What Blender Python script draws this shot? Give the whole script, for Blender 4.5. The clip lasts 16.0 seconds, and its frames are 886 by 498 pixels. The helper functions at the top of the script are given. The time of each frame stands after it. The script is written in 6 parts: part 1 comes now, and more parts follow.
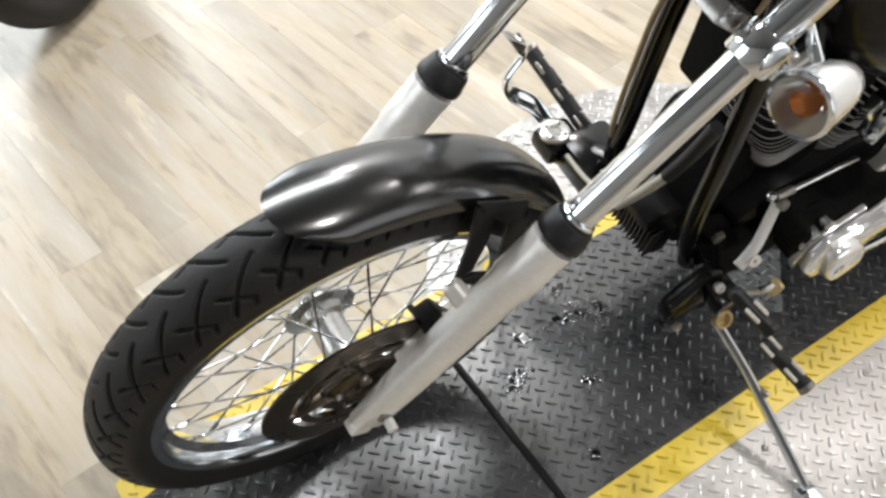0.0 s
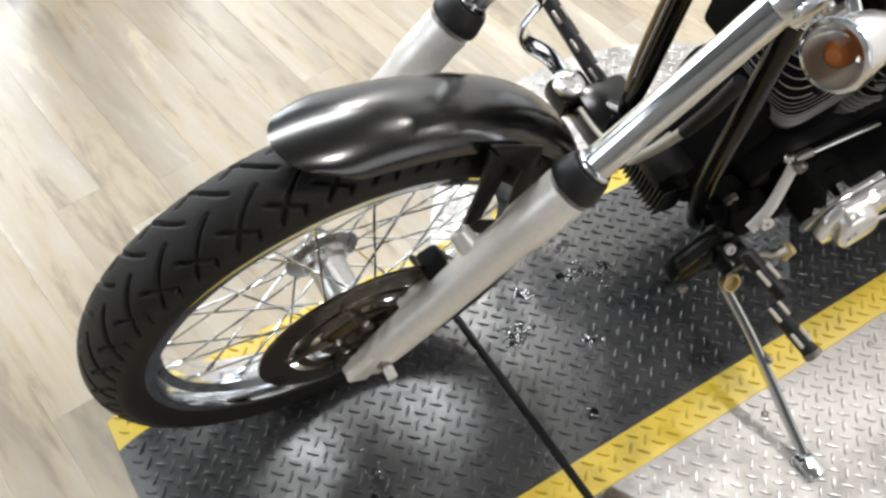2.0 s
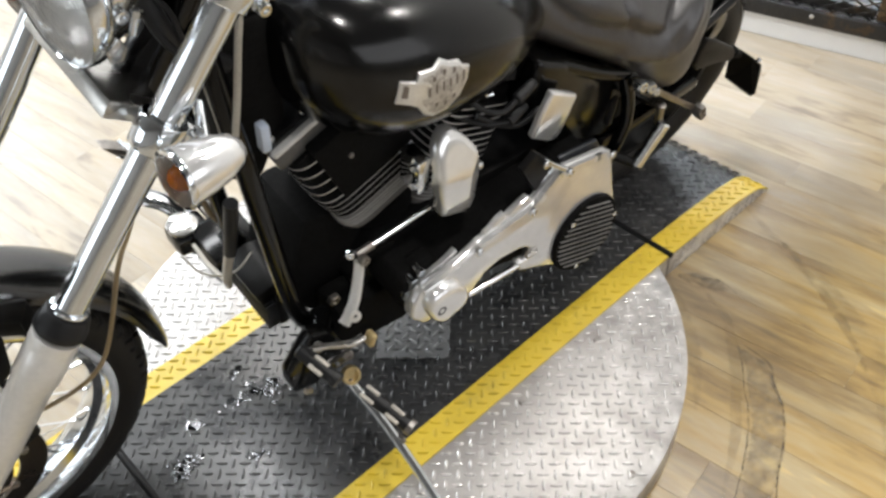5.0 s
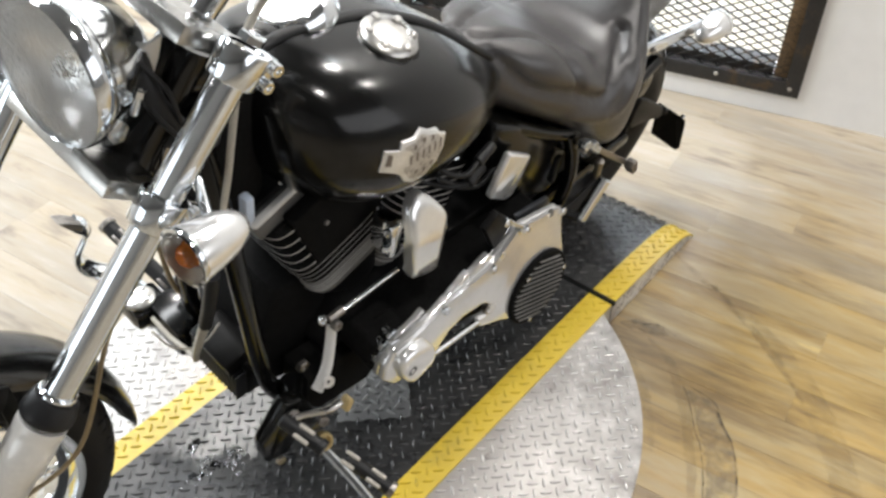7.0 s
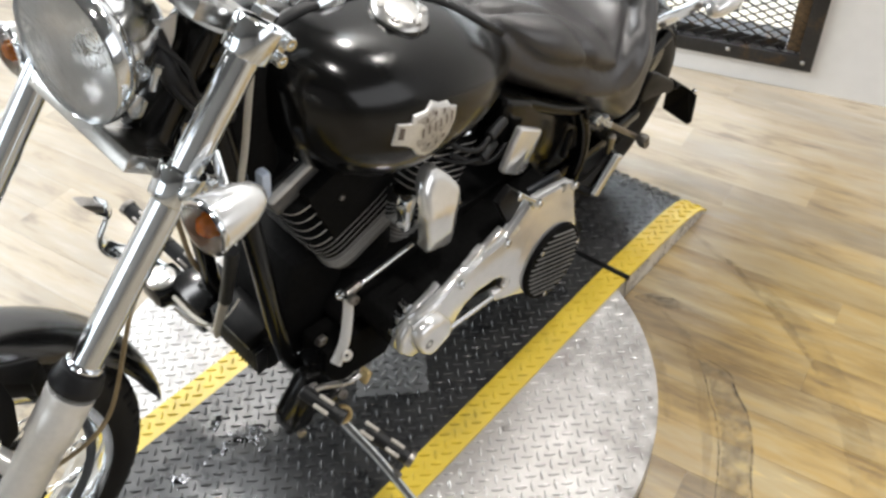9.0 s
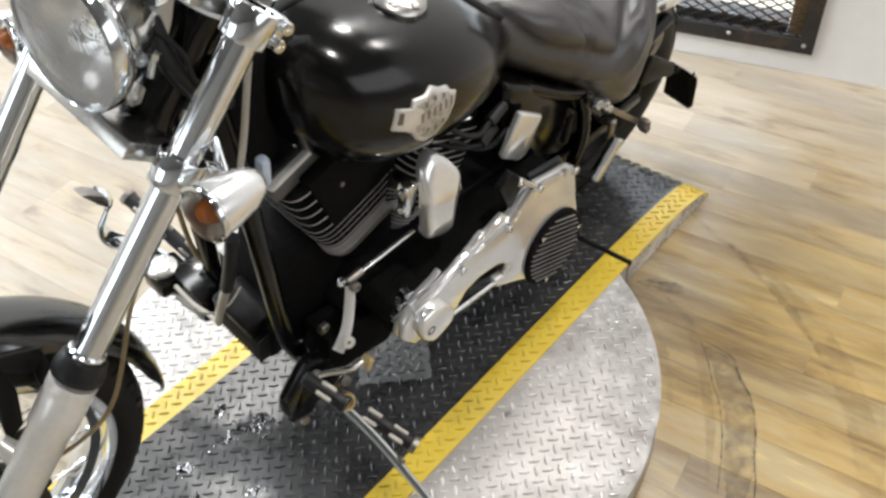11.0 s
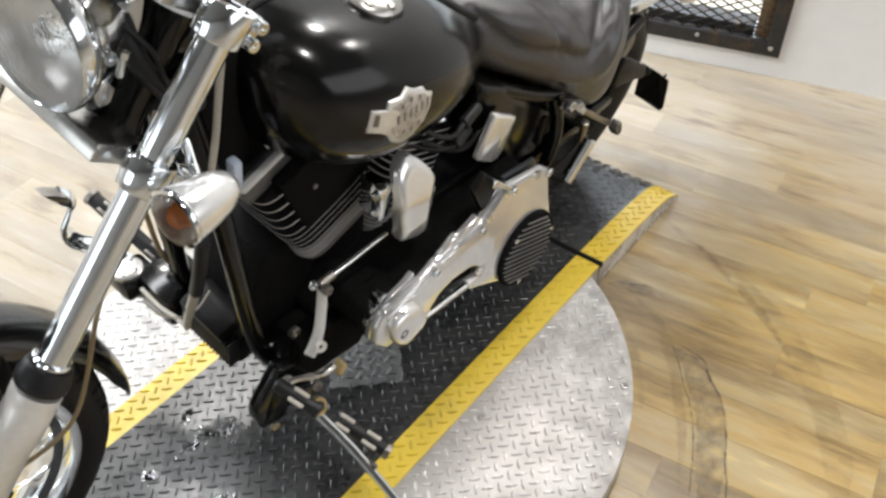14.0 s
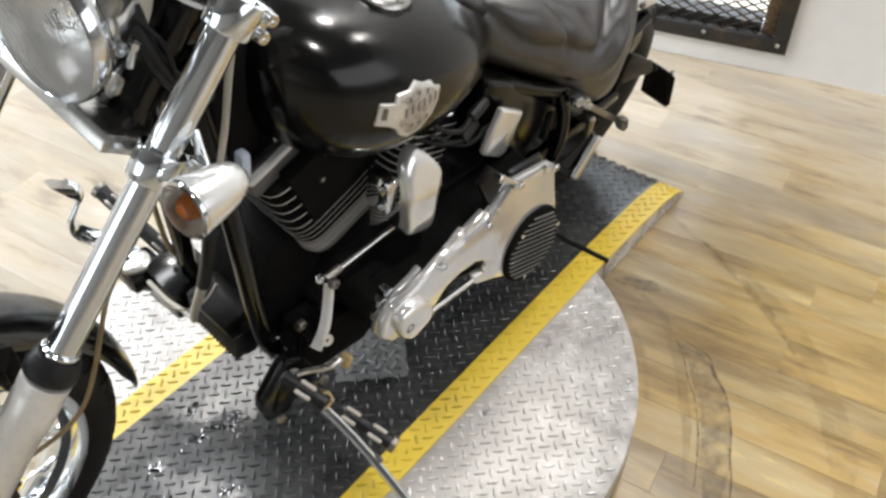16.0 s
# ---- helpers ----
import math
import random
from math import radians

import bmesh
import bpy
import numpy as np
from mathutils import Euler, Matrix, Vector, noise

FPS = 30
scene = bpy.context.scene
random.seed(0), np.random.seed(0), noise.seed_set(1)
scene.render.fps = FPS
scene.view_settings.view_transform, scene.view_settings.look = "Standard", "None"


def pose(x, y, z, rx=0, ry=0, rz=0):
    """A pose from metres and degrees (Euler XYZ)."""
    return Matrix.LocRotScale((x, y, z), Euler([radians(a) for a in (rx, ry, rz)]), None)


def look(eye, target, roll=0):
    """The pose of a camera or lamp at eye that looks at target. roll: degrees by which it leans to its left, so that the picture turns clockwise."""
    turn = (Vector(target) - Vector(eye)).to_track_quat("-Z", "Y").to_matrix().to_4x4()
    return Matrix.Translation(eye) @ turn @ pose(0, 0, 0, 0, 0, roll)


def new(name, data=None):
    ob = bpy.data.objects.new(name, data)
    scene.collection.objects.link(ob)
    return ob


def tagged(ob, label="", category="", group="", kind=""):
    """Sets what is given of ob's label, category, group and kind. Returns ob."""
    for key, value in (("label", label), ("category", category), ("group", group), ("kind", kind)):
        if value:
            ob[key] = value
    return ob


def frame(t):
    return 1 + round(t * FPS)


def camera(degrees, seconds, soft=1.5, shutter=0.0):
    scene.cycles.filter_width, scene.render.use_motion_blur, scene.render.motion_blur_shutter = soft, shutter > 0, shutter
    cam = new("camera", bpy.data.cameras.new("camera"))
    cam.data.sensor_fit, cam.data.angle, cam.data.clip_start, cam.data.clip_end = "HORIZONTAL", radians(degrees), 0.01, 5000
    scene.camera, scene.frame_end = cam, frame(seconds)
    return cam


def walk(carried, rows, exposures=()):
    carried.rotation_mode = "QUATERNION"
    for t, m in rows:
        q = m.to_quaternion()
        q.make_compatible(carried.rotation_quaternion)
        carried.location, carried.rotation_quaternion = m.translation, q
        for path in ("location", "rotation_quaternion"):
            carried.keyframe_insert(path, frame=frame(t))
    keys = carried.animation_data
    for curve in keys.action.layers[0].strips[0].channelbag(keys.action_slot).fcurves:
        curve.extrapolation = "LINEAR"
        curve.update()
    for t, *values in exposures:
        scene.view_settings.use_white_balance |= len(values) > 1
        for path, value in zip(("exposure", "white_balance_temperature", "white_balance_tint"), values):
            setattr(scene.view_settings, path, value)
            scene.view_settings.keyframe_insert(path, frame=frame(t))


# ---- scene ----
cam = camera(54.0, 16.0, 2.8)
PATH = [
    (0, (-1.651, -0.304, 1.442), (-0.931, 0.753, -0.095), 0.6),
    (0.5, (-1.667, -0.291, 1.415), (-1.002, 0.732, -0.169), 2.3),
    (1, (-1.676, -0.283, 1.402), (-1.036, 0.724, -0.203), 3.1),
    (1.5, (-1.668, -0.288, 1.407), (-1.013, 0.718, -0.192), 3.6),
    (2, (-1.660, -0.295, 1.405), (-0.970, 0.701, -0.186), 3.5),
    (2.5, (-1.649, -0.300, 1.417), (-0.876, 0.720, -0.119), 2.8),
    (3, (-1.629, -0.319, 1.442), (-0.716, 0.663, -0.041), 3.7),
    (3.5, (-1.564, -0.409, 1.469), (-0.549, 0.533, 0.026), 2.9),
    (4, (-1.416, -0.564, 1.504), (-0.431, 0.476, 0.108), -1.0),
    (4.5, (-1.290, -0.684, 1.491), (-0.356, 0.421, 0.110), -2.6),
    (5, (-1.254, -0.708, 1.474), (-0.339, 0.382, 0.069), -4.5),
    (5.2, (-1.264, -0.693, 1.482), (-0.320, 0.370, 0.076), -5.7),
    (7.3, (-1.350, -0.626, 1.510), (-0.197, 0.330, 0.186), -0.5),
    (7.5, (-1.350, -0.632, 1.507), (-0.207, 0.318, 0.169), -1.1),
    (8, (-1.357, -0.640, 1.505), (-0.229, 0.322, 0.163), -2.1),
    (8.5, (-1.368, -0.648, 1.509), (-0.251, 0.328, 0.169), -2.1),
    (9, (-1.371, -0.651, 1.506), (-0.267, 0.336, 0.162), -2.5),
    (11.5, (-1.372, -0.655, 1.495), (-0.287, 0.318, 0.126), -3.2),
    (12, (-1.367, -0.648, 1.485), (-0.287, 0.292, 0.089), -2.5),
    (12.5, (-1.361, -0.640, 1.477), (-0.255, 0.251, 0.069), -2.0),
    (13, (-1.364, -0.630, 1.483), (-0.241, 0.259, 0.087), -1.0),
    (13.5, (-1.361, -0.622, 1.492), (-0.233, 0.275, 0.106), -0.8),
    (14, (-1.367, -0.629, 1.495), (-0.231, 0.286, 0.127), -1.0),
    (14.5, (-1.375, -0.632, 1.500), (-0.236, 0.298, 0.144), -1.1),
    (15, (-1.377, -0.632, 1.501), (-0.231, 0.295, 0.149), -0.8),
    (15.5, (-1.376, -0.631, 1.496), (-0.244, 0.293, 0.130), -1.0),
    (16, (-1.375, -0.628, 1.492), (-0.246, 0.291, 0.120), -0.9),
]
walk(cam, [(t, look(eye, target, roll)) for t, eye, target, roll in PATH])

# ---- world and lights ----
world = bpy.data.worlds.new("world")
scene.world = world
world.use_nodes = True
bg = world.node_tree.nodes["Background"]
bg.inputs["Color"].default_value = (0.9, 0.95, 1.0, 1)
bg.inputs["Strength"].default_value = 0.05
scene.view_settings.exposure = 0.0


def area_lamp(name, eye, target, size_x, size_y, power, colour):
    data = bpy.data.lights.new(name, "AREA")
    data.shape, data.size, data.size_y, data.energy, data.color = "RECTANGLE", size_x, size_y, power, colour
    ob = new(name, data)
    ob.matrix_world = look(eye, target)
    return ob


# daylight from the window front on the far side, and small lamps under the dark ceiling
area_lamp("window_light", (-1.7, 4.6, 1.85), (-1.3, 0.3, 0.4), 4.2, 2.3, 215, (0.88, 0.95, 1.0))
# the next two are unseen, added as fill from the left and near sides
area_lamp("window_light_left", (-5.2, 1.6, 1.7), (-1.4, 0.3, 0.3), 2.6, 2.0, 40, (0.88, 0.95, 1.0))
area_lamp("window_light_near", (1.0, -4.1, 1.6), (0.0, -0.3, 0.1), 6.6, 2.9, 95, (0.96, 0.97, 1.0))
# first two placed from reflections; the last two are added near-side fill
for lx, ly, lp in ((0.18, 2.16, 32), (0.8, 0.10, 28), (-0.75, -0.95, 24), (1.35, -0.9, 21)):
    area_lamp("ceiling_spot_and_fill", (lx, ly, 2.95), (lx, ly, 0), 0.22, 0.22, lp, (1.0, 0.97, 0.93))
area_lamp("ceiling_tube_light", (-0.9, 1.55, 2.98), (-0.9, 1.55, 0), 1.7, 0.45, 58, (0.96, 0.98, 1.0))

# ---- materials ----
def nodes_of(name):
    m = bpy.data.materials.new(name)
    m.use_nodes = True
    nt = m.node_tree
    return m, nt, nt.nodes["Principled BSDF"], nt.nodes.new, nt.links.new


def surface(name, colour, rough, metal=0.0, vary=0.15, scale=30.0, bump=0.0, bump_scale=200.0, rough_vary=0.1, coat=0.0, spec=0.5, dirt=None, dirt_amount=0.0, ior=1.5):
    """A plain surface with two scales of variation, fine relief and, if asked, stains."""
    m, nt, p, add, link = nodes_of(name)
    co = add("ShaderNodeTexCoord")
    big, fine = add("ShaderNodeTexNoise"), add("ShaderNodeTexNoise")
    for n, s in ((big, scale * 0.25), (fine, scale * 4)):
        n.inputs["Scale"].default_value = s
        n.inputs["Detail"].default_value = 4
        link(co.outputs["Object"], n.inputs["Vector"])
    mixed = add("ShaderNodeMath")
    mixed.operation = "ADD"
    link(big.outputs["Fac"], mixed.inputs[0])
    link(fine.outputs["Fac"], mixed.inputs[1])
    tone = add("ShaderNodeMapRange")
    tone.inputs["From Min"].default_value, tone.inputs["From Max"].default_value = 0.7, 1.3
    tone.inputs["To Min"].default_value, tone.inputs["To Max"].default_value = 1 - vary, 1 + vary
    link(mixed.outputs[0], tone.inputs["Value"])
    mul = add("ShaderNodeMix")
    mul.data_type, mul.blend_type = "RGBA", "MULTIPLY"
    mul.inputs["Factor"].default_value = 1
    mul.inputs["A"].default_value = (*colour, 1)
    link(tone.outputs[0], mul.inputs["B"])
    out = mul.outputs["Result"]
    if dirt:
        ramp = add("ShaderNodeMapRange")
        ramp.inputs["From Min"].default_value, ramp.inputs["From Max"].default_value = 0.56 - 0.1 * dirt_amount, 0.70
        stain = add("ShaderNodeTexNoise")
        stain.inputs["Scale"].default_value, stain.inputs["Detail"].default_value = scale * 0.5, 8
        stain.inputs["Roughness"].default_value = 0.7
        link(co.outputs["Object"], stain.inputs["Vector"])
        link(stain.outputs["Fac"], ramp.inputs["Value"])
        mix = add("ShaderNodeMix")
        mix.data_type = "RGBA"
        mix.inputs["B"].default_value = (*dirt, 1)
        link(ramp.outputs[0], mix.inputs["Factor"])
        link(out, mix.inputs["A"])
        out = mix.outputs["Result"]
    link(out, p.inputs["Base Color"])
    rr = add("ShaderNodeMapRange")
    rr.inputs["To Min"].default_value, rr.inputs["To Max"].default_value = max(rough - rough_vary, 0.02), min(rough + rough_vary, 1)
    link(big.outputs["Fac"], rr.inputs["Value"])
    link(rr.outputs[0], p.inputs["Roughness"])
    p.inputs["Metallic"].default_value = metal
    p.inputs["Specular IOR Level"].default_value = spec
    p.inputs["IOR"].default_value = ior
    p.inputs["Coat Weight"].default_value = coat
    p.inputs["Coat Roughness"].default_value = 0.05
    if bump:
        grain, b = add("ShaderNodeTexNoise"), add("ShaderNodeBump")
        grain.inputs["Scale"].default_value, grain.inputs["Detail"].default_value = bump_scale, 3
        link(co.outputs["Object"], grain.inputs["Vector"])
        b.inputs["Strength"].default_value, b.inputs["Distance"].default_value = bump, 0.002
        link(grain.outputs["Fac"], b.inputs["Height"])
        link(b.outputs[0], p.inputs["Normal"])
    return m


CHROME = surface("chrome", (0.82, 0.85, 0.88), 0.10, 1, 0.04, 20, rough_vary=0.03)
COVER_CHROME = surface("polished_alloy", (0.92, 0.92, 0.92), 0.12, 0.68, 0.04, 20, rough_vary=0.05)
ALUMINIUM = surface("satin_aluminium", (0.90, 0.88, 0.85), 0.34, 0.36, 0.05, 30, 0.05, 600, 0.06)
STEEL = surface("dull_steel", (0.34, 0.32, 0.30), 0.35, 1, 0.2, 40, 0.1, 300, 0.12, dirt=(0.12, 0.09, 0.06), dirt_amount=0.3)
DISC_STEEL = surface("brake_disc_steel", (0.105, 0.085, 0.065), 0.28, 1, 0.15, 40, 0.1, 500, 0.08)
BLACK_PAINT = surface("black_paint", (0.003, 0.003, 0.003), 0.17, 0, 0.2, 8, rough_vary=0.04, spec=0.36)
TANK_PAINT = surface("satin_black_tank_paint", (0.003, 0.003, 0.003), 0.16, 0, 0.2, 6, rough_vary=0.02, spec=0.42)
FENDER_PAINT = surface("polished_black_fender_paint", (0.003, 0.003, 0.003), 0.20, 0, 0.2, 6, rough_vary=0.04, spec=0.5, ior=1.8)
BLACK_SATIN = surface("black_powder_coat", (0.0075, 0.0073, 0.0073), 0.42, 0, 0.3, 30, 0.15, 400, spec=0.18)
FIN_EDGE = surface("machined_fin_edge", (0.58, 0.57, 0.56), 0.40, 0.2, 0.15, 60)
FIN_BAND = surface("grey_cylinder_band", (0.25, 0.245, 0.24), 0.45, 0.3, 0.15, 60)
RUBBER = surface("black_rubber", (0.012, 0.012, 0.013), 0.45, 0, 0.2, 30, 0.15, 500, spec=0.35)
TYRE = surface("tyre_rubber", (0.011, 0.010, 0.0095), 0.56, 0, 0.25, 25, 0.3, 450, spec=0.34)
LEATHER = surface("black_seat_vinyl", (0.036, 0.033, 0.033), 0.32, 0, 0.2, 25, 0.30, 350, spec=0.9)
CABLE = surface("grey_cable_sheath", (0.45, 0.42, 0.36), 0.4, 0, 0.15, 60)
HOSE = surface("tan_hose_sheath", (0.26, 0.19, 0.10), 0.45, 0, 0.15, 60)
DARK_GREY = surface("dark_grey_casting", (0.030, 0.031, 0.034), 0.4, 0.2, 0.2, 40, 0.1, 300)
BRASS = surface("tarnished_brass", (0.62, 0.48, 0.24), 0.38, 0.6, 0.2, 60)
BADGE = surface("nickel_badge", (0.80, 0.80, 0.79), 0.40, 0.8, 0.15, 120, 0.3, 900)
BADGE_FIELD = surface("mottled_badge_field", (0.62, 0.60, 0.57), 0.42, 0.6, 0.3, 160, 0.4, 900, dirt=(0.12, 0.10, 0.09), dirt_amount=0.9)
BADGE_DARK = surface("badge_dark_enamel", (0.16, 0.13, 0.11), 0.4)
PALE_BLUE = surface("pale_blue_plastic", (0.58, 0.66, 0.80), 0.4, 0, 0.06, 40)
AMBER = surface("amber_plastic", (0.52, 0.15, 0.02), 0.2, 0, 0.1, 40, spec=0.6)
SHINY = surface("wet_glint", (0.27, 0.27, 0.28), 0.05, 0.95, 0.3, 300, rough_vary=0.02)
WET = surface("dark_wet_film", (0.006, 0.006, 0.006), 0.10, 0, 0.2, 60, rough_vary=0.03, spec=0.3)
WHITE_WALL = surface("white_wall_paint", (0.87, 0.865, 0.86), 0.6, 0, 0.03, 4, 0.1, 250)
# grey darkens the unseen walls so the chrome reflects less white
DIM_WALL = surface("dim_unseen_wall", (0.30, 0.29, 0.28), 0.6, 0, 0.04, 4, 0.1, 250)
CEILING = surface("grey_ceiling_paint", (0.14, 0.14, 0.14), 0.8, 0, 0.1, 4)
MESH_STEEL = surface("dark_mesh_steel", (0.035, 0.034, 0.034), 0.45, 0.4, 0.3, 30, 0.2, 300, dirt=(0.12, 0.07, 0.03), dirt_amount=0.2)
RUST_BOARD = surface("weathered_brown_board", (0.14, 0.09, 0.045), 0.6, 0, 0.4, 30, 0.3, 200)


def glass(name, colour, rough=0.02):
    m, nt, p, add, link = nodes_of(name)
    p.inputs["Base Color"].default_value = (*colour, 1)
    p.inputs["Roughness"].default_value = rough
    p.inputs["Transmission Weight"].default_value = 1
    p.inputs["IOR"].default_value = 1.3
    return m


GLASS = glass("clear_lens_glass", (0.97, 0.98, 0.98))
SMOKE = glass("smoked_lens", (0.74, 0.70, 0.63))
ALLOY = surface("bright_alloy", (0.86, 0.85, 0.83), 0.35, 0.3, 0.04, 40)
LENS = glass("fluted_lens_glass", (0.98, 0.98, 0.98), 0.10)
LENS_NODES = LENS.node_tree.nodes
LENS_NODES["Principled BSDF"].inputs["Transmission Weight"].default_value = 0.93
flute, relief = LENS_NODES.new("ShaderNodeTexVoronoi"), LENS_NODES.new("ShaderNodeBump")
flute.inputs["Scale"].default_value = 16
relief.inputs["Strength"].default_value, relief.inputs["Distance"].default_value = 0.45, 0.004
LENS.node_tree.links.new(flute.outputs["Distance"], relief.inputs["Height"])
LENS.node_tree.links.new(relief.outputs[0], LENS_NODES["Principled BSDF"].inputs["Normal"])
ROCKER = surface("dark_grey_cast_cover", (0.13, 0.13, 0.13), 0.42, 0.4, 0.15, 40, 0.1, 300)
MATTE = surface("matte_black_belt_case", (0.0085, 0.0083, 0.0082), 0.75, 0, 0.3, 30, 0.2, 300, spec=0.06)
REFLECTOR = surface("reflector_silver", (0.92, 0.92, 0.91), 0.30, 0.8, 0.05, 60, 0.5, 45)
PAD = surface("pale_worn_rubber", (0.55, 0.51, 0.45), 0.5, 0, 0.2, 60)


def tread_plate(name, colour, rough, metal, wear, wear_amount, stain, stain_amount, spec=0.5, uneven=0.03):
    """Painted or bare tread plate: wear where pointed edges stand proud, stains of its own shape."""
    m, nt, p, add, link = nodes_of(name)
    geo, co = add("ShaderNodeNewGeometry"), add("ShaderNodeTexCoord")
    n1, n2, n3 = (add("ShaderNodeTexNoise") for _ in range(3))
    for n, s, d in ((n1, 2.2, 5), (n2, 14, 8), (n3, 160, 4)):
        n.inputs["Scale"].default_value, n.inputs["Detail"].default_value = s, d
        n.inputs["Roughness"].default_value = 0.65
        link(co.outputs["Object"], n.inputs["Vector"])
    def stretch(src, lo, hi, a, b):
        r = add("ShaderNodeMapRange")
        for k, v in (("From Min", lo), ("From Max", hi), ("To Min", a), ("To Max", b)):
            r.inputs[k].default_value = v
        link(src, r.inputs["Value"])
        return r.outputs[0]
    def blend(fac, a, b, kind="MIX"):
        mx = add("ShaderNodeMix")
        mx.data_type, mx.blend_type = "RGBA", kind
        link(fac, mx.inputs["Factor"])
        for sock, v in (("A", a), ("B", b)):
            if isinstance(v, tuple):
                mx.inputs[sock].default_value = (*v, 1)
            else:
                link(v, mx.inputs[sock])
        return mx.outputs["Result"]
    def times(a, b):
        k = add("ShaderNodeMath")
        k.operation = "MULTIPLY"
        link(a, k.inputs[0])
        if isinstance(b, float):
            k.inputs[1].default_value = b
        else:
            link(b, k.inputs[1])
        return k.outputs[0]
    base = blend(stretch(n3.outputs["Fac"], 0.3, 0.7, 0, 0.3), colour, tuple(c * 0.75 for c in colour))
    stained = blend(times(stretch(n2.outputs["Fac"], 0.48, 0.66, 0, 1), stretch(n1.outputs["Fac"], 0.42, 0.62, 0, stain_amount)), base, stain)
    edge = stretch(geo.outputs["Pointiness"], 0.505, 0.56, 0, 1)
    worn = blend(times(edge, stretch(n2.outputs["Fac"], 0.35, 0.6, 0, wear_amount)), stained, wear)
    link(worn, p.inputs["Base Color"])
    link(stretch(n2.outputs["Fac"], 0.3, 0.7, rough - uneven, rough + uneven), p.inputs["Roughness"])
    p.inputs["Specular IOR Level"].default_value = spec
    p.inputs["Metallic"].default_value = metal
    b = add("ShaderNodeBump")
    b.inputs["Strength"].default_value, b.inputs["Distance"].default_value = 0.25, 0.001
    link(n3.outputs["Fac"], b.inputs["Height"])
    link(b.outputs[0], p.inputs["Normal"])
    return m


PLATE_BLACK = tread_plate("black_painted_tread_plate", (0.044, 0.044, 0.046), 0.29, 0.15, (0.06, 0.06, 0.06), 0.6, (0.022, 0.017, 0.014), 0.6, 0.85, 0.08)
PLATE_DULL = tread_plate("dull_grey_tread_plate", (0.27, 0.27, 0.27), 0.38, 0.4, (0.4, 0.4, 0.4), 0.6, (0.14, 0.13, 0.12), 0.4)
LUG_DULL = tread_plate("dull_worn_lugs", (0.46, 0.46, 0.46), 0.30, 0.5, (0.5, 0.5, 0.5), 0.5, (0.2, 0.19, 0.18), 0.4)
LUG_YELLOW = tread_plate("worn_yellow_lugs", (0.71, 0.51, 0.035), 0.36, 0.0, (0.60, 0.43, 0.03), 0.3, (0.10, 0.065, 0.012), 0.95)
# worn bare lugs, base lifted to paint in the glint they catch
LUG_BARE = tread_plate("worn_lugs_with_glint", (0.78, 0.76, 0.74), 0.27, 0.5, (0.86, 0.85, 0.83), 0.5, (0.50, 0.44, 0.38), 0.4)
PLATE_YELLOW = tread_plate("yellow_painted_tread_plate", (0.71, 0.51, 0.035), 0.36, 0.0, (0.84, 0.62, 0.06), 0.5, (0.16, 0.10, 0.015), 0.95, 0.9)
PLATE_BARE = tread_plate("bare_tread_plate", (0.335, 0.315, 0.30), 0.46, 0.70, (0.86, 0.85, 0.83), 0.9, (0.36, 0.30, 0.25), 0.4)


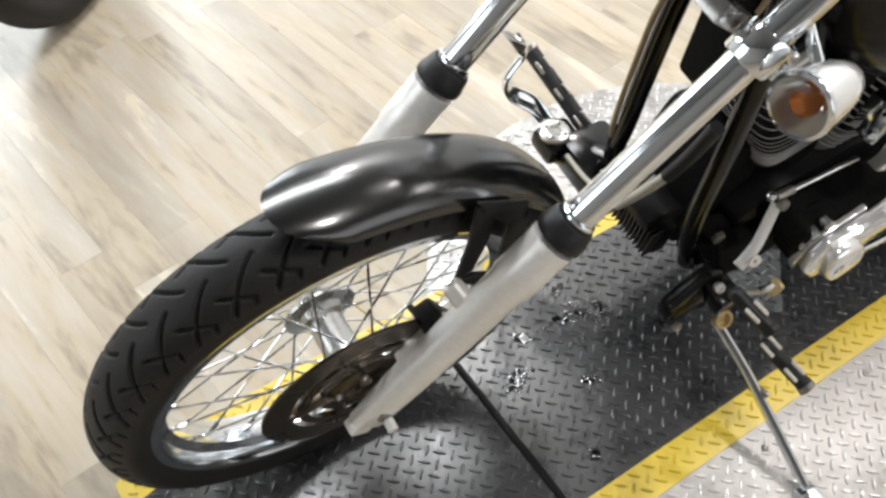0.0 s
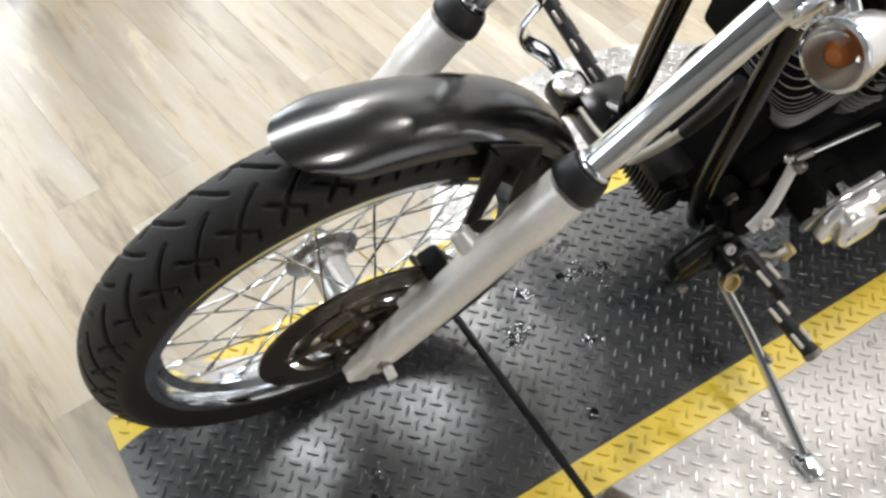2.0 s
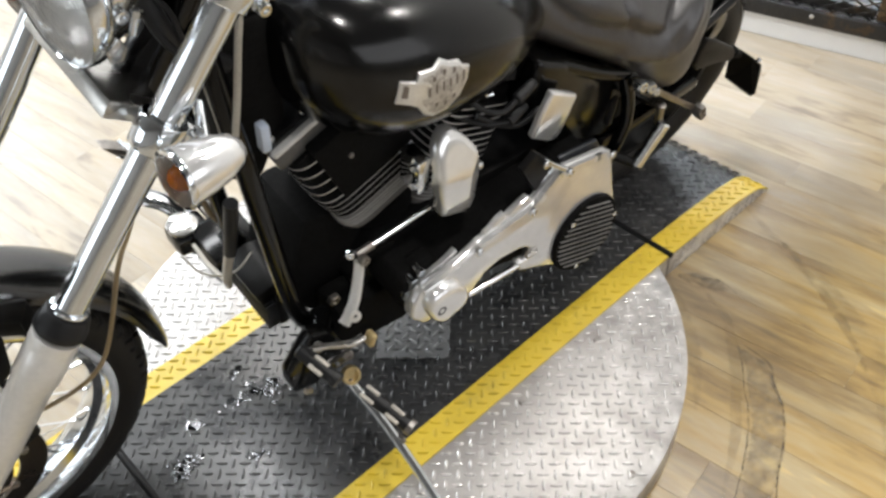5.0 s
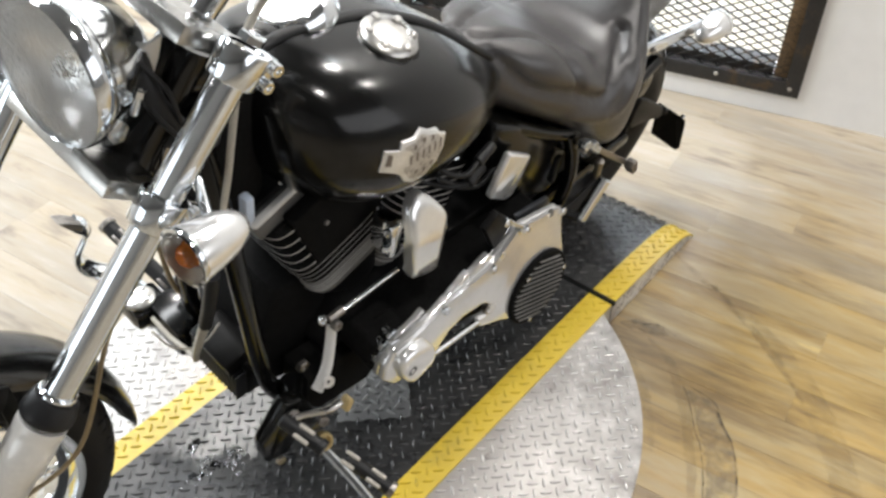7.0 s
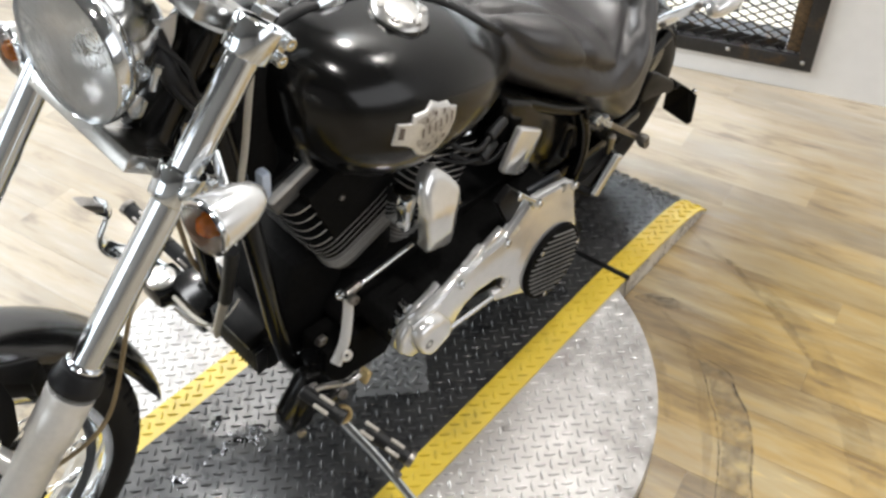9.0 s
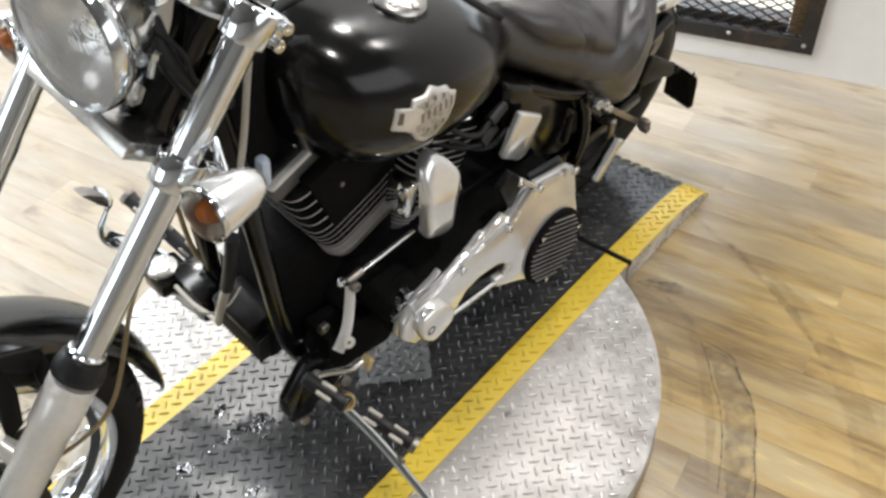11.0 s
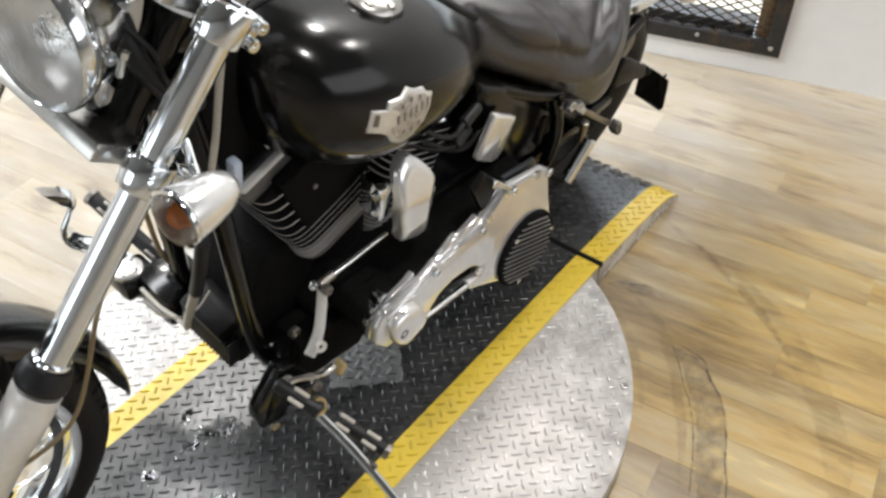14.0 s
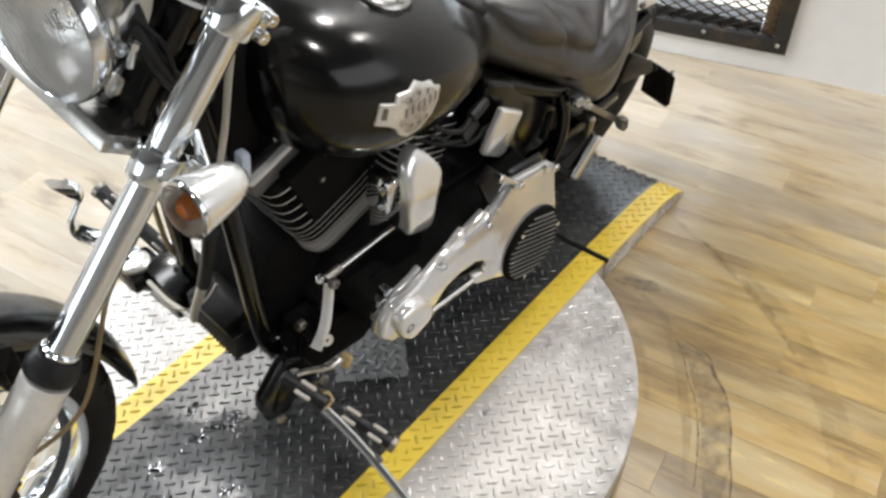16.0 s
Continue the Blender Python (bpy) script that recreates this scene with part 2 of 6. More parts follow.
def wood_planks():
    m, nt, p, add, link = nodes_of("pale_oak_vinyl_plank")
    co, info = add("ShaderNodeTexCoord"), add("ShaderNodeObjectInfo")
    mp = add("ShaderNodeMapping")
    shift = add("ShaderNodeVectorMath")
    shift.operation = "MULTIPLY_ADD"
    comb = add("ShaderNodeCombineXYZ")
    for k in range(3):
        link(info.outputs["Random"], comb.inputs[k])
    shift.inputs[1].default_value = (37.0, 19.0, 11.0)
    link(comb.outputs[0], shift.inputs[0])
    link(co.outputs["Object"], shift.inputs[2])
    link(shift.outputs[0], mp.inputs["Vector"])
    mp.inputs["Scale"].default_value = (1.1, 6.0, 6.0)
    streak, fine, blot = (add("ShaderNodeTexNoise") for _ in range(3))
    for n, s, d in ((streak, 1.7, 4), (fine, 7, 4), (blot, 1.1, 5)):
        n.inputs["Scale"].default_value, n.inputs["Detail"].default_value = s, d
        n.inputs["Roughness"].default_value = 0.62
    streak.inputs["Distortion"].default_value = 0.5
    link(mp.outputs[0], streak.inputs["Vector"])
    link(mp.outputs[0], fine.inputs["Vector"])
    link(mp.outputs[0], blot.inputs["Vector"])
    ramp = add("ShaderNodeValToRGB")
    el = ramp.color_ramp.elements
    el[0].position, el[0].color = 0.37, (0.228, 0.166, 0.095, 1)
    el[1].position, el[1].color = 0.64, (0.52, 0.42, 0.245, 1)
    mid = el.new(0.46)
    mid.color = (0.385, 0.278, 0.125, 1)
    grey = el.new(0.60)
    grey.color = (0.41, 0.345, 0.245, 1)
    mixf = add("ShaderNodeMath")
    mixf.operation = "MULTIPLY_ADD"
    mixf.inputs[1].default_value = 0.3
    link(fine.outputs["Fac"], mixf.inputs[0])
    k = add("ShaderNodeMath")
    k.operation = "MULTIPLY"
    k.inputs[1].default_value = 0.7
    link(streak.outputs["Fac"], k.inputs[0])
    link(k.outputs[0], mixf.inputs[2])
    link(mixf.outputs[0], ramp.inputs[0])
    tone = add("ShaderNodeMapRange")
    tone.inputs["To Min"].default_value, tone.inputs["To Max"].default_value = 0.94, 1.06
    link(info.outputs["Random"], tone.inputs["Value"])
    mul = add("ShaderNodeMix")
    mul.data_type, mul.blend_type = "RGBA", "MULTIPLY"
    mul.inputs["Factor"].default_value = 1
    link(ramp.outputs[0], mul.inputs["A"])
    link(tone.outputs[0], mul.inputs["B"])
    wash = add("ShaderNodeMix")
    wash.data_type = "RGBA"
    wash.inputs["B"].default_value = (0.27, 0.215, 0.145, 1)
    bl = add("ShaderNodeMapRange")
    bl.inputs["From Min"].default_value, bl.inputs["From Max"].default_value, bl.inputs["To Max"].default_value = 0.46, 0.66, 0.65
    link(blot.outputs["Fac"], bl.inputs["Value"])
    link(bl.outputs[0], wash.inputs["Factor"])
    link(mul.outputs["Result"], wash.inputs["A"])
    # planks browned by wear near this spot; beyond it window glare is painted paler
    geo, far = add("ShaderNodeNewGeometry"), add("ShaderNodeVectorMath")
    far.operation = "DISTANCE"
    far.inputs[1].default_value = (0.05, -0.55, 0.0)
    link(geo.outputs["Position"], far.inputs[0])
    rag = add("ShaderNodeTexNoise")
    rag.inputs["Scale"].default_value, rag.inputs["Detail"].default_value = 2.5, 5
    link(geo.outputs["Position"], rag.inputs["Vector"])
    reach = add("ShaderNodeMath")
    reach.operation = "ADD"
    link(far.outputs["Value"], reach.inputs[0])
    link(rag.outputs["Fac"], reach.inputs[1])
    worn_to_glare = add("ShaderNodeMapRange")
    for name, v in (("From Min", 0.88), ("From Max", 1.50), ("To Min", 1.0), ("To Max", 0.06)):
        worn_to_glare.inputs[name].default_value = v
    link(reach.outputs[0], worn_to_glare.inputs["Value"])
    # glare tone for the distant planks: washed out and lifted
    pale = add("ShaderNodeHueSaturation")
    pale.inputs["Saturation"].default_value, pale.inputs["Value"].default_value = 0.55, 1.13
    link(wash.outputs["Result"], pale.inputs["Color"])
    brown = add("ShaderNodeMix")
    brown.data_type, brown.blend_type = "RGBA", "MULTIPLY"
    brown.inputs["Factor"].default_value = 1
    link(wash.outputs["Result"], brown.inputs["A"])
    smear, long, worn = add("ShaderNodeMapping"), add("ShaderNodeTexNoise"), add("ShaderNodeValToRGB")
    smear.inputs["Scale"].default_value = (0.45, 2.8, 2.8)
    long.inputs["Scale"].default_value, long.inputs["Detail"].default_value, long.inputs["Roughness"].default_value = 3.2, 7, 0.66
    link(shift.outputs[0], smear.inputs["Vector"])
    link(smear.outputs[0], long.inputs["Vector"])
    link(long.outputs["Fac"], worn.inputs[0])
    worn.color_ramp.elements[0].position, worn.color_ramp.elements[0].color = 0.40, (0.60, 0.52, 0.36, 1)
    worn.color_ramp.elements[1].position, worn.color_ramp.elements[1].color = 0.56, (1.12, 1.04, 0.76, 1)
    link(worn.outputs[0], brown.inputs["B"])
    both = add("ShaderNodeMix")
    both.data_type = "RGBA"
    link(worn_to_glare.outputs[0], both.inputs["Factor"])
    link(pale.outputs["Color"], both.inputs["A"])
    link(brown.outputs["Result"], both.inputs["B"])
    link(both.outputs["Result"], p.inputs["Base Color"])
    p.inputs["Roughness"].default_value = 0.28
    b = add("ShaderNodeBump")
    b.inputs["Strength"].default_value, b.inputs["Distance"].default_value = 0.12, 0.001
    link(fine.outputs["Fac"], b.inputs["Height"])
    link(b.outputs[0], p.inputs["Normal"])
    return m


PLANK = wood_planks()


def worn_mark(name, colour, most, scale):
    """A stain that thins out to nothing in patches."""
    m, nt, p, add, link = nodes_of(name)
    co, n, r = add("ShaderNodeTexCoord"), add("ShaderNodeTexNoise"), add("ShaderNodeMapRange")
    n.inputs["Scale"].default_value, n.inputs["Detail"].default_value, n.inputs["Roughness"].default_value = scale, 6, 0.7
    link(co.outputs["Object"], n.inputs["Vector"])
    r.inputs["From Min"].default_value, r.inputs["From Max"].default_value, r.inputs["To Max"].default_value = 0.36, 0.62, most
    link(n.outputs["Fac"], r.inputs["Value"])
    link(r.outputs[0], p.inputs["Alpha"])
    p.inputs["Base Color"].default_value = (*colour, 1)
    p.inputs["Roughness"].default_value = 0.55
    return m


CRACK = worn_mark("floor_crack_dark", (0.06, 0.050, 0.042), 0.8, 40)
SCUFF = worn_mark("worn_grey_patch", (0.24, 0.195, 0.145), 0.45, 28)
TRACK = worn_mark("brown_tyre_track", (0.17, 0.115, 0.055), 0.19, 18)
HUB = surface("satin_hub_metal", (0.52, 0.51, 0.49), 0.28, 1, 0.12, 40, 0.05, 300, 0.08)
BLUE_GREY = surface("blue_grey_casting", (0.028, 0.031, 0.038), 0.38, 0.3, 0.2, 40, 0.1, 300)
SUBFLOOR = surface("dark_subfloor", (0.05, 0.04, 0.03), 0.8)


# ---- building tools ----
def part(name, bm, material, parent=None, label="", smooth=True, matrix=None):
    """Links a bmesh as one mesh object under a thing or a part."""
    bmesh.ops.recalc_face_normals(bm, faces=bm.faces)
    me = bpy.data.meshes.new(name)
    bm.to_mesh(me)
    bm.free()
    me.materials.append(material)
    if smooth:
        me.shade_smooth()
        me.set_sharp_from_angle(angle=radians(38))
    ob = new(name, me)
    if parent is not None:
        ob.parent = parent
    if matrix is not None:
        ob.matrix_basis = matrix
    if label:
        ob["label"] = label
    return ob


def frame_axes(d):
    d = Vector(d).normalized()
    side = d.cross(Vector((0, 0, 1)) if abs(d.z) < 0.95 else Vector((1, 0, 0))).normalized()
    return side, d.cross(side).normalized(), d


def lathe(bm, origin, axis, profile, seg=32, cap=True):
    """Turns a profile of (radius, height) about an axis."""
    a, b, d = frame_axes(axis)
    o = Vector(origin)
    rings = []
    for r, h in profile:
        if r < 1e-6:
            rings.append([bm.verts.new(o + d * h)])
        else:
            rings.append([bm.verts.new(o + d * h + (a * math.cos(2 * math.pi * k / seg) + b * math.sin(2 * math.pi * k / seg)) * r) for k in range(seg)])
    for p, q in zip(rings, rings[1:]):
        for k in range(seg):
            j = (k + 1) % seg
            if len(p) == 1 and len(q) == 1:
                continue
            if len(p) == 1:
                bm.faces.new((p[0], q[k], q[j]))
            elif len(q) == 1:
                bm.faces.new((p[k], p[j], q[0]))
            else:
                bm.faces.new((p[k], p[j], q[j], q[k]))
    if cap:
        for ring in (rings[0], rings[-1]):
            if len(ring) > 2:
                bm.faces.new(ring)
    return bm


def rod(bm, p0, p1, r0, r1=None, seg=16):
    p0, p1 = Vector(p0), Vector(p1)
    r1 = r0 if r1 is None else r1
    n = (p1 - p0).length
    e = min(r0, r1, n * 0.3) * 0.25
    return lathe(bm, p0, p1 - p0, [(r0 - e, 0), (r0, e), (r1, n - e), (r1 - e, n)], seg)


def smooth_path(points, n=8):
    """A Catmull-Rom curve through the points."""
    pts = [Vector(p) for p in points]
    pts = [pts[0] * 2 - pts[1]] + pts + [pts[-1] * 2 - pts[-2]]
    out = []
    for i in range(1, len(pts) - 2):
        p0, p1, p2, p3 = pts[i - 1 : i + 3]
        for k in range(n):
            t = k / n
            out.append(0.5 * (2 * p1 + (p2 - p0) * t + (2 * p0 - 5 * p1 + 4 * p2 - p3) * t * t + (3 * p1 - p0 - 3 * p2 + p3) * t**3))
    return out + [pts[-2]]


def pipe(bm, points, r, seg=12, n=8, flat=1.0):
    """A bent tube through the points; r may be one radius or one for each end."""
    path = smooth_path(points, n)
    r0, r1 = r if isinstance(r, tuple) else (r, r)
    rings, up = [], None
    for i, p in enumerate(path):
        d = (path[min(i + 1, len(path) - 1)] - path[max(i - 1, 0)]).normalized()
        if up is None:
            up = frame_axes(d)[0]
        up = (up - d * up.dot(d)).normalized()
        w = d.cross(up)
        rr = r0 + (r1 - r0) * i / (len(path) - 1)
        rings.append([bm.verts.new(p + up * rr * math.cos(2 * math.pi * k / seg) + w * rr * flat * math.sin(2 * math.pi * k / seg)) for k in range(seg)])
    for p, q in zip(rings, rings[1:]):
        for k in range(seg):
            bm.faces.new((p[k], p[(k + 1) % seg], q[(k + 1) % seg], q[k]))
    bm.faces.new(rings[0])
    bm.faces.new(rings[-1])
    return bm


def block(bm, centre, size, bevel=0.0, turn=None, seg=2):
    """A box with rounded edges, turned by a matrix."""
    tmp = bmesh.new()
    bmesh.ops.create_cube(tmp, size=1)
    bmesh.ops.scale(tmp, vec=size, verts=tmp.verts)
    if bevel:
        bmesh.ops.bevel(tmp, geom=list(tmp.edges), offset=bevel, segments=seg, affect="EDGES", profile=0.5)
    m = Matrix.Translation(centre) @ (turn.to_4x4() if turn is not None else Matrix())
    bmesh.ops.transform(tmp, matrix=m, verts=tmp.verts)
    join(bm, tmp)
    return bm


def join(bm, tmp):
    me = bpy.data.meshes.new("scratch")
    tmp.to_mesh(me)
    tmp.free()
    bm.from_mesh(me)
    bpy.data.meshes.remove(me)
    return bm


def slab(bm, outline, y0, y1, bevel=0.0, seg=2, axes="xz"):
    """A flat outline in the x-z plane (or x-y), made thick from y0 to y1, with rounded edges."""
    tmp = bmesh.new()
    if axes == "xz":
        vs = [tmp.verts.new((x, y0, z)) for x, z in outline]
        move = Vector((0, y1 - y0, 0))
    else:
        vs = [tmp.verts.new((x, y, y0)) for x, y in outline]
        move = Vector((0, 0, y1 - y0))
    f = tmp.faces.new(vs)
    made = bmesh.ops.extrude_face_region(tmp, geom=[f])
    bmesh.ops.translate(tmp, vec=move, verts=[v for v in made["geom"] if isinstance(v, bmesh.types.BMVert)])
    bmesh.ops.recalc_face_normals(tmp, faces=tmp.faces)
    if bevel:
        bmesh.ops.bevel(tmp, geom=list(tmp.edges), offset=bevel, segments=seg, affect="EDGES", profile=0.5)
    join(bm, tmp)
    return bm


def loft(bm, sections, closed=True, caps=True):
    """Skins rings of equal point counts."""
    rings = [[bm.verts.new(p) for p in s] for s in sections]
    n = len(rings[0])
    for p, q in zip(rings, rings[1:]):
        for k in range(n if closed else n - 1):
            j = (k + 1) % n
            bm.faces.new((p[k], p[j], q[j], q[k]))
    if caps and closed:
        bm.faces.new(rings[0])
        bm.faces.new(rings[-1])
    return bm


def empty(name, parent=None, matrix=None):
    ob = new(name)
    if parent is not None:
        ob.parent = parent
    if matrix is not None:
        ob.matrix_basis = matrix
    return ob

# ---- the room ----
WALL_AT, ALONG = Vector((1.023, 0.444, 0)), Vector((0.258, -0.966, 0))
INTO = Vector((-0.966, -0.258, 0))          # from the wall into the room
ROOM = Matrix(((ALONG.x, INTO.x, 0, WALL_AT.x), (ALONG.y, INTO.y, 0, WALL_AT.y), (0, 0, 1, 0), (0, 0, 0, 1)))
S0, S1, DEEP, HIGH = -5.0, 4.6, 6.5, 3.1
PANEL = (-0.95, 0.425, 0.075, 0.95)          # mesh panel: from, to, bottom, top


def room_box(name, a, b, material, bevel=0.0, smooth=False):
    bm = bmesh.new()
    block(bm, [(a[k] + b[k]) / 2 for k in range(3)], [b[k] - a[k] for k in range(3)], bevel)
    return part(name, bm, material, None, "", smooth, ROOM)


def wall_with_opening():
    """The rear wall, in one mesh round the opening of the mesh panel."""
    bm = bmesh.new()
    x0, x1, z0, z1 = PANEL[0] + 0.04, PANEL[1] - 0.04, PANEL[2] + 0.04, PANEL[3] - 0.04
    for a, b in (((S0, 0), (x0, HIGH)), ((x1, 0), (S1, HIGH)), ((x0, 0), (x1, z0)), ((x0, z1), (x1, HIGH))):
        block(bm, ((a[0] + b[0]) / 2, -0.06, (a[1] + b[1]) / 2), (b[0] - a[0], 0.12, b[1] - a[1]))
    return part("wall_rear", bm, WHITE_WALL, None, "", False, ROOM)


tagged(wall_with_opening(), "white painted wall with a mesh-covered opening", "wall", kind="structure")
# unseen walls closing the room; far one white for deck reflections, others greyed
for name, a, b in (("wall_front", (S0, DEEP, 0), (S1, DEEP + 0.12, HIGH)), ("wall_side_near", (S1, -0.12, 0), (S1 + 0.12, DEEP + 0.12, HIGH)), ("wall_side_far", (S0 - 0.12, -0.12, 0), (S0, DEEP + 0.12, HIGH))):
    tagged(room_box(name, a, b, WHITE_WALL if name == "wall_side_far" else DIM_WALL), "unseen white wall closing the room" if name == "wall_side_far" else "unseen wall greyed to darken reflections", "wall", kind="structure")
tagged(room_box("ceiling", (S0 - 0.12, -0.12, HIGH), (S1 + 0.12, DEEP + 0.12, HIGH + 0.1), CEILING), "dark grey ceiling", "ceiling", kind="structure")
floor = tagged(room_box("floor", (S0 - 0.12, -1.6, -0.06), (S1 + 0.12, DEEP + 0.12, -0.006), SUBFLOOR), "pale oak-look vinyl plank floor, worn and scuffed", "floor", kind="structure")
for name, a, b in (("wall_back_room", (-1.6, -1.6, 0), (1.4, -1.5, HIGH)), ("wall_back_room_side", (-1.7, -1.6, 0), (-1.6, -0.12, HIGH)), ("wall_back_room_end", (1.4, -1.6, 0), (1.5, -0.12, HIGH)), ("ceiling_back_room", (-1.7, -1.6, HIGH), (1.5, -0.12, HIGH + 0.1))):
    tagged(room_box(name, a, b, WHITE_WALL), "white wall of the lit room behind the mesh", "wall", kind="structure")


PLANKS = Matrix.Translation(WALL_AT) @ Matrix(((0.14, -0.990, 0, 0), (-0.990, -0.14, 0, 0), (0, 0, 1, 0), (0, 0, 0, 1)))


def floor_planks():
    """Vinyl planks in rows, each a thin piece with its own eased edge."""
    wide, long = 0.104, 0.914
    bm = bmesh.new()
    block(bm, (0, 0, -0.003), (long - 0.0002, wide - 0.0002, 0.006))
    bmesh.ops.bevel(bm, geom=[e for e in bm.edges if all(v.co.z > -0.001 for v in e.verts)], offset=0.0004, segments=1, affect="EDGES")
    first = part("floor_plank", bm, PLANK, None, "", False)
    me = first.data
    bpy.data.objects.remove(first)
    rng = random.Random(5)
    back = ROOM.inverted() @ PLANKS
    verts, faces = [], []
    for r in range(-60, 60):
        x = -6.4 - rng.random() * long
        while x < 7.0:
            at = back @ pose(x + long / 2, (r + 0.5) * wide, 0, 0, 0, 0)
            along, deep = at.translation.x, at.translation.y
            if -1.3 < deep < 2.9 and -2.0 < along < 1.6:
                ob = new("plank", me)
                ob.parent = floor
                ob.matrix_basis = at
            elif -1.6 < deep < DEEP + 0.1 and S0 - 0.1 < along < S1 + 0.1:
                n = len(verts)
                for px, py, pz in ((-1, -1, 0), (1, -1, 0), (1, 1, 0), (-1, 1, 0), (-1, -1, -0.005), (1, -1, -0.005), (1, 1, -0.005), (-1, 1, -0.005)):
                    verts.append(tuple(at @ Vector((px * (long - 0.0002) / 2, py * (wide - 0.0002) / 2, pz))))
                faces += [tuple(n + k for k in f) for f in ((0, 1, 2, 3), (0, 4, 5, 1), (1, 5, 6, 2), (2, 6, 7, 3), (3, 7, 4, 0))]
            x += long
    rest = bpy.data.meshes.new("far_plank_field")
    rest.from_pydata(verts, [], faces)
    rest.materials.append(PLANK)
    ob = new("far_plank_field", rest)
    ob.parent = floor
    tagged(ob, kind="stuff")


def mesh_panel():
    """A dark steel frame with expanded mesh, screwed over the opening."""
    x0, x1, z0, z1 = PANEL
    top = empty("mesh_panel", None, ROOM)
    w = 0.047
    for name, a, b in (("frame_rail", (x0, z0), (x1, z0 + w)), ("frame_rail", (x0, z1 - w), (x1, z1)), ("frame_stile", (x0, z0 + w), (x0 + w, z1 - w)), ("frame_stile", (x1 - w, z0 + w), (x1, z1 - w))):
        bm = bmesh.new()
        block(bm, ((a[0] + b[0]) / 2, 0.009, (a[1] + b[1]) / 2), (b[0] - a[0], 0.018, b[1] - a[1]), 0.002)
        part(name, bm, MESH_STEEL, top)
    bm = bmesh.new()
    block(bm, (x1 - w - 0.02, -0.045, (z0 + z1) / 2), (0.04, 0.09, z1 - z0 - 0.1), 0.003)
    part("reveal_board", bm, RUST_BOARD, top, "weathered brown board in the reveal")
    # dark bar for the sill and the shadow that lies over it
    bm = bmesh.new()
    block(bm, ((x0 + x1) / 2 - 0.02, -0.050, z0 + w + 0.016), (x1 - x0 - 2 * w - 0.05, 0.080, 0.032), 0.003)
    part("reveal_sill", bm, MESH_STEEL, top, "dark sill with the reveal's shadow built in")
    bm = bmesh.new()
    dx, dz = 0.0255, 0.0128
    nx, nz = int((x1 - x0 - 2 * w) / dx) + 2, int((z1 - z0 - 2 * w) / dz) + 2
    for i in range(nx):
        for j in range(nz):
            if (i + j) % 2:
                continue
            px, pz = x0 + w + i * dx, z0 + w + j * dz
            for sx in (-1, 1):
                q = (px + sx * dx, pz + dz)
                if x0 + w - 0.01 < q[0] < x1 - w + 0.01 and q[1] < z1 - w + 0.01 and x0 < px < x1:
                    d = Vector((sx * dx, 0, dz)).normalized()
                    s = Vector((-d.z, 0, d.x)) * 0.0019
                    ring = [Vector((px, 0, pz)) + s, Vector((px, 0, pz)) - s]
                    e = [Vector((q[0], 0, q[1])) - s, Vector((q[0], 0, q[1])) + s]
                    for yy in (-0.004, 0.0):
                        bm.faces.new([bm.verts.new(v + Vector((0, yy, 0))) for v in ring + e])
                    bm.faces.new([bm.verts.new(v) for v in (ring[0] + Vector((0, -0.004, 0)), ring[0], e[1], e[1] + Vector((0, -0.004, 0)))])
    part("expanded_mesh", bm, MESH_STEEL, top, "expanded diamond mesh", False)
    for x, z in ((x1 - 0.03, z0 + 0.028), (x1 - 0.255, z0 + 0.03), (x1 - 0.72, z0 + 0.03), (x0 + 0.03, z0 + 0.028)):
        bm = bmesh.new()
        lathe(bm, (x, 0.018, z), (0, 1, 0), [(0.0068, 0), (0.0068, 0.002), (0.005, 0.004), (0, 0.005)], 12, False)
        part("screw", bm, HUB, top)
    return tagged(top, "dark steel framed mesh panel screwed over a wall opening", "mesh panel")


mesh_panel()
area_lamp("back_room_light", ROOM @ Vector((0, -0.8, 2.9)), ROOM @ Vector((0, -0.8, 0)), 1.6, 0.8, 170, (0.80, 0.90, 1.0))

# ---- the turntable ----
DECK, STRIPE, Y_NEAR, Y_FAR = 0.070, 0.062, -0.002, 0.556
X_FRONT, X_REAR, X_TIP, X_END = -1.143, 0.0, -1.755, 0.415
DISC_AT, DISC_R = Vector((-0.571, 0.277, 0)), 0.597
PITCH = 0.0221


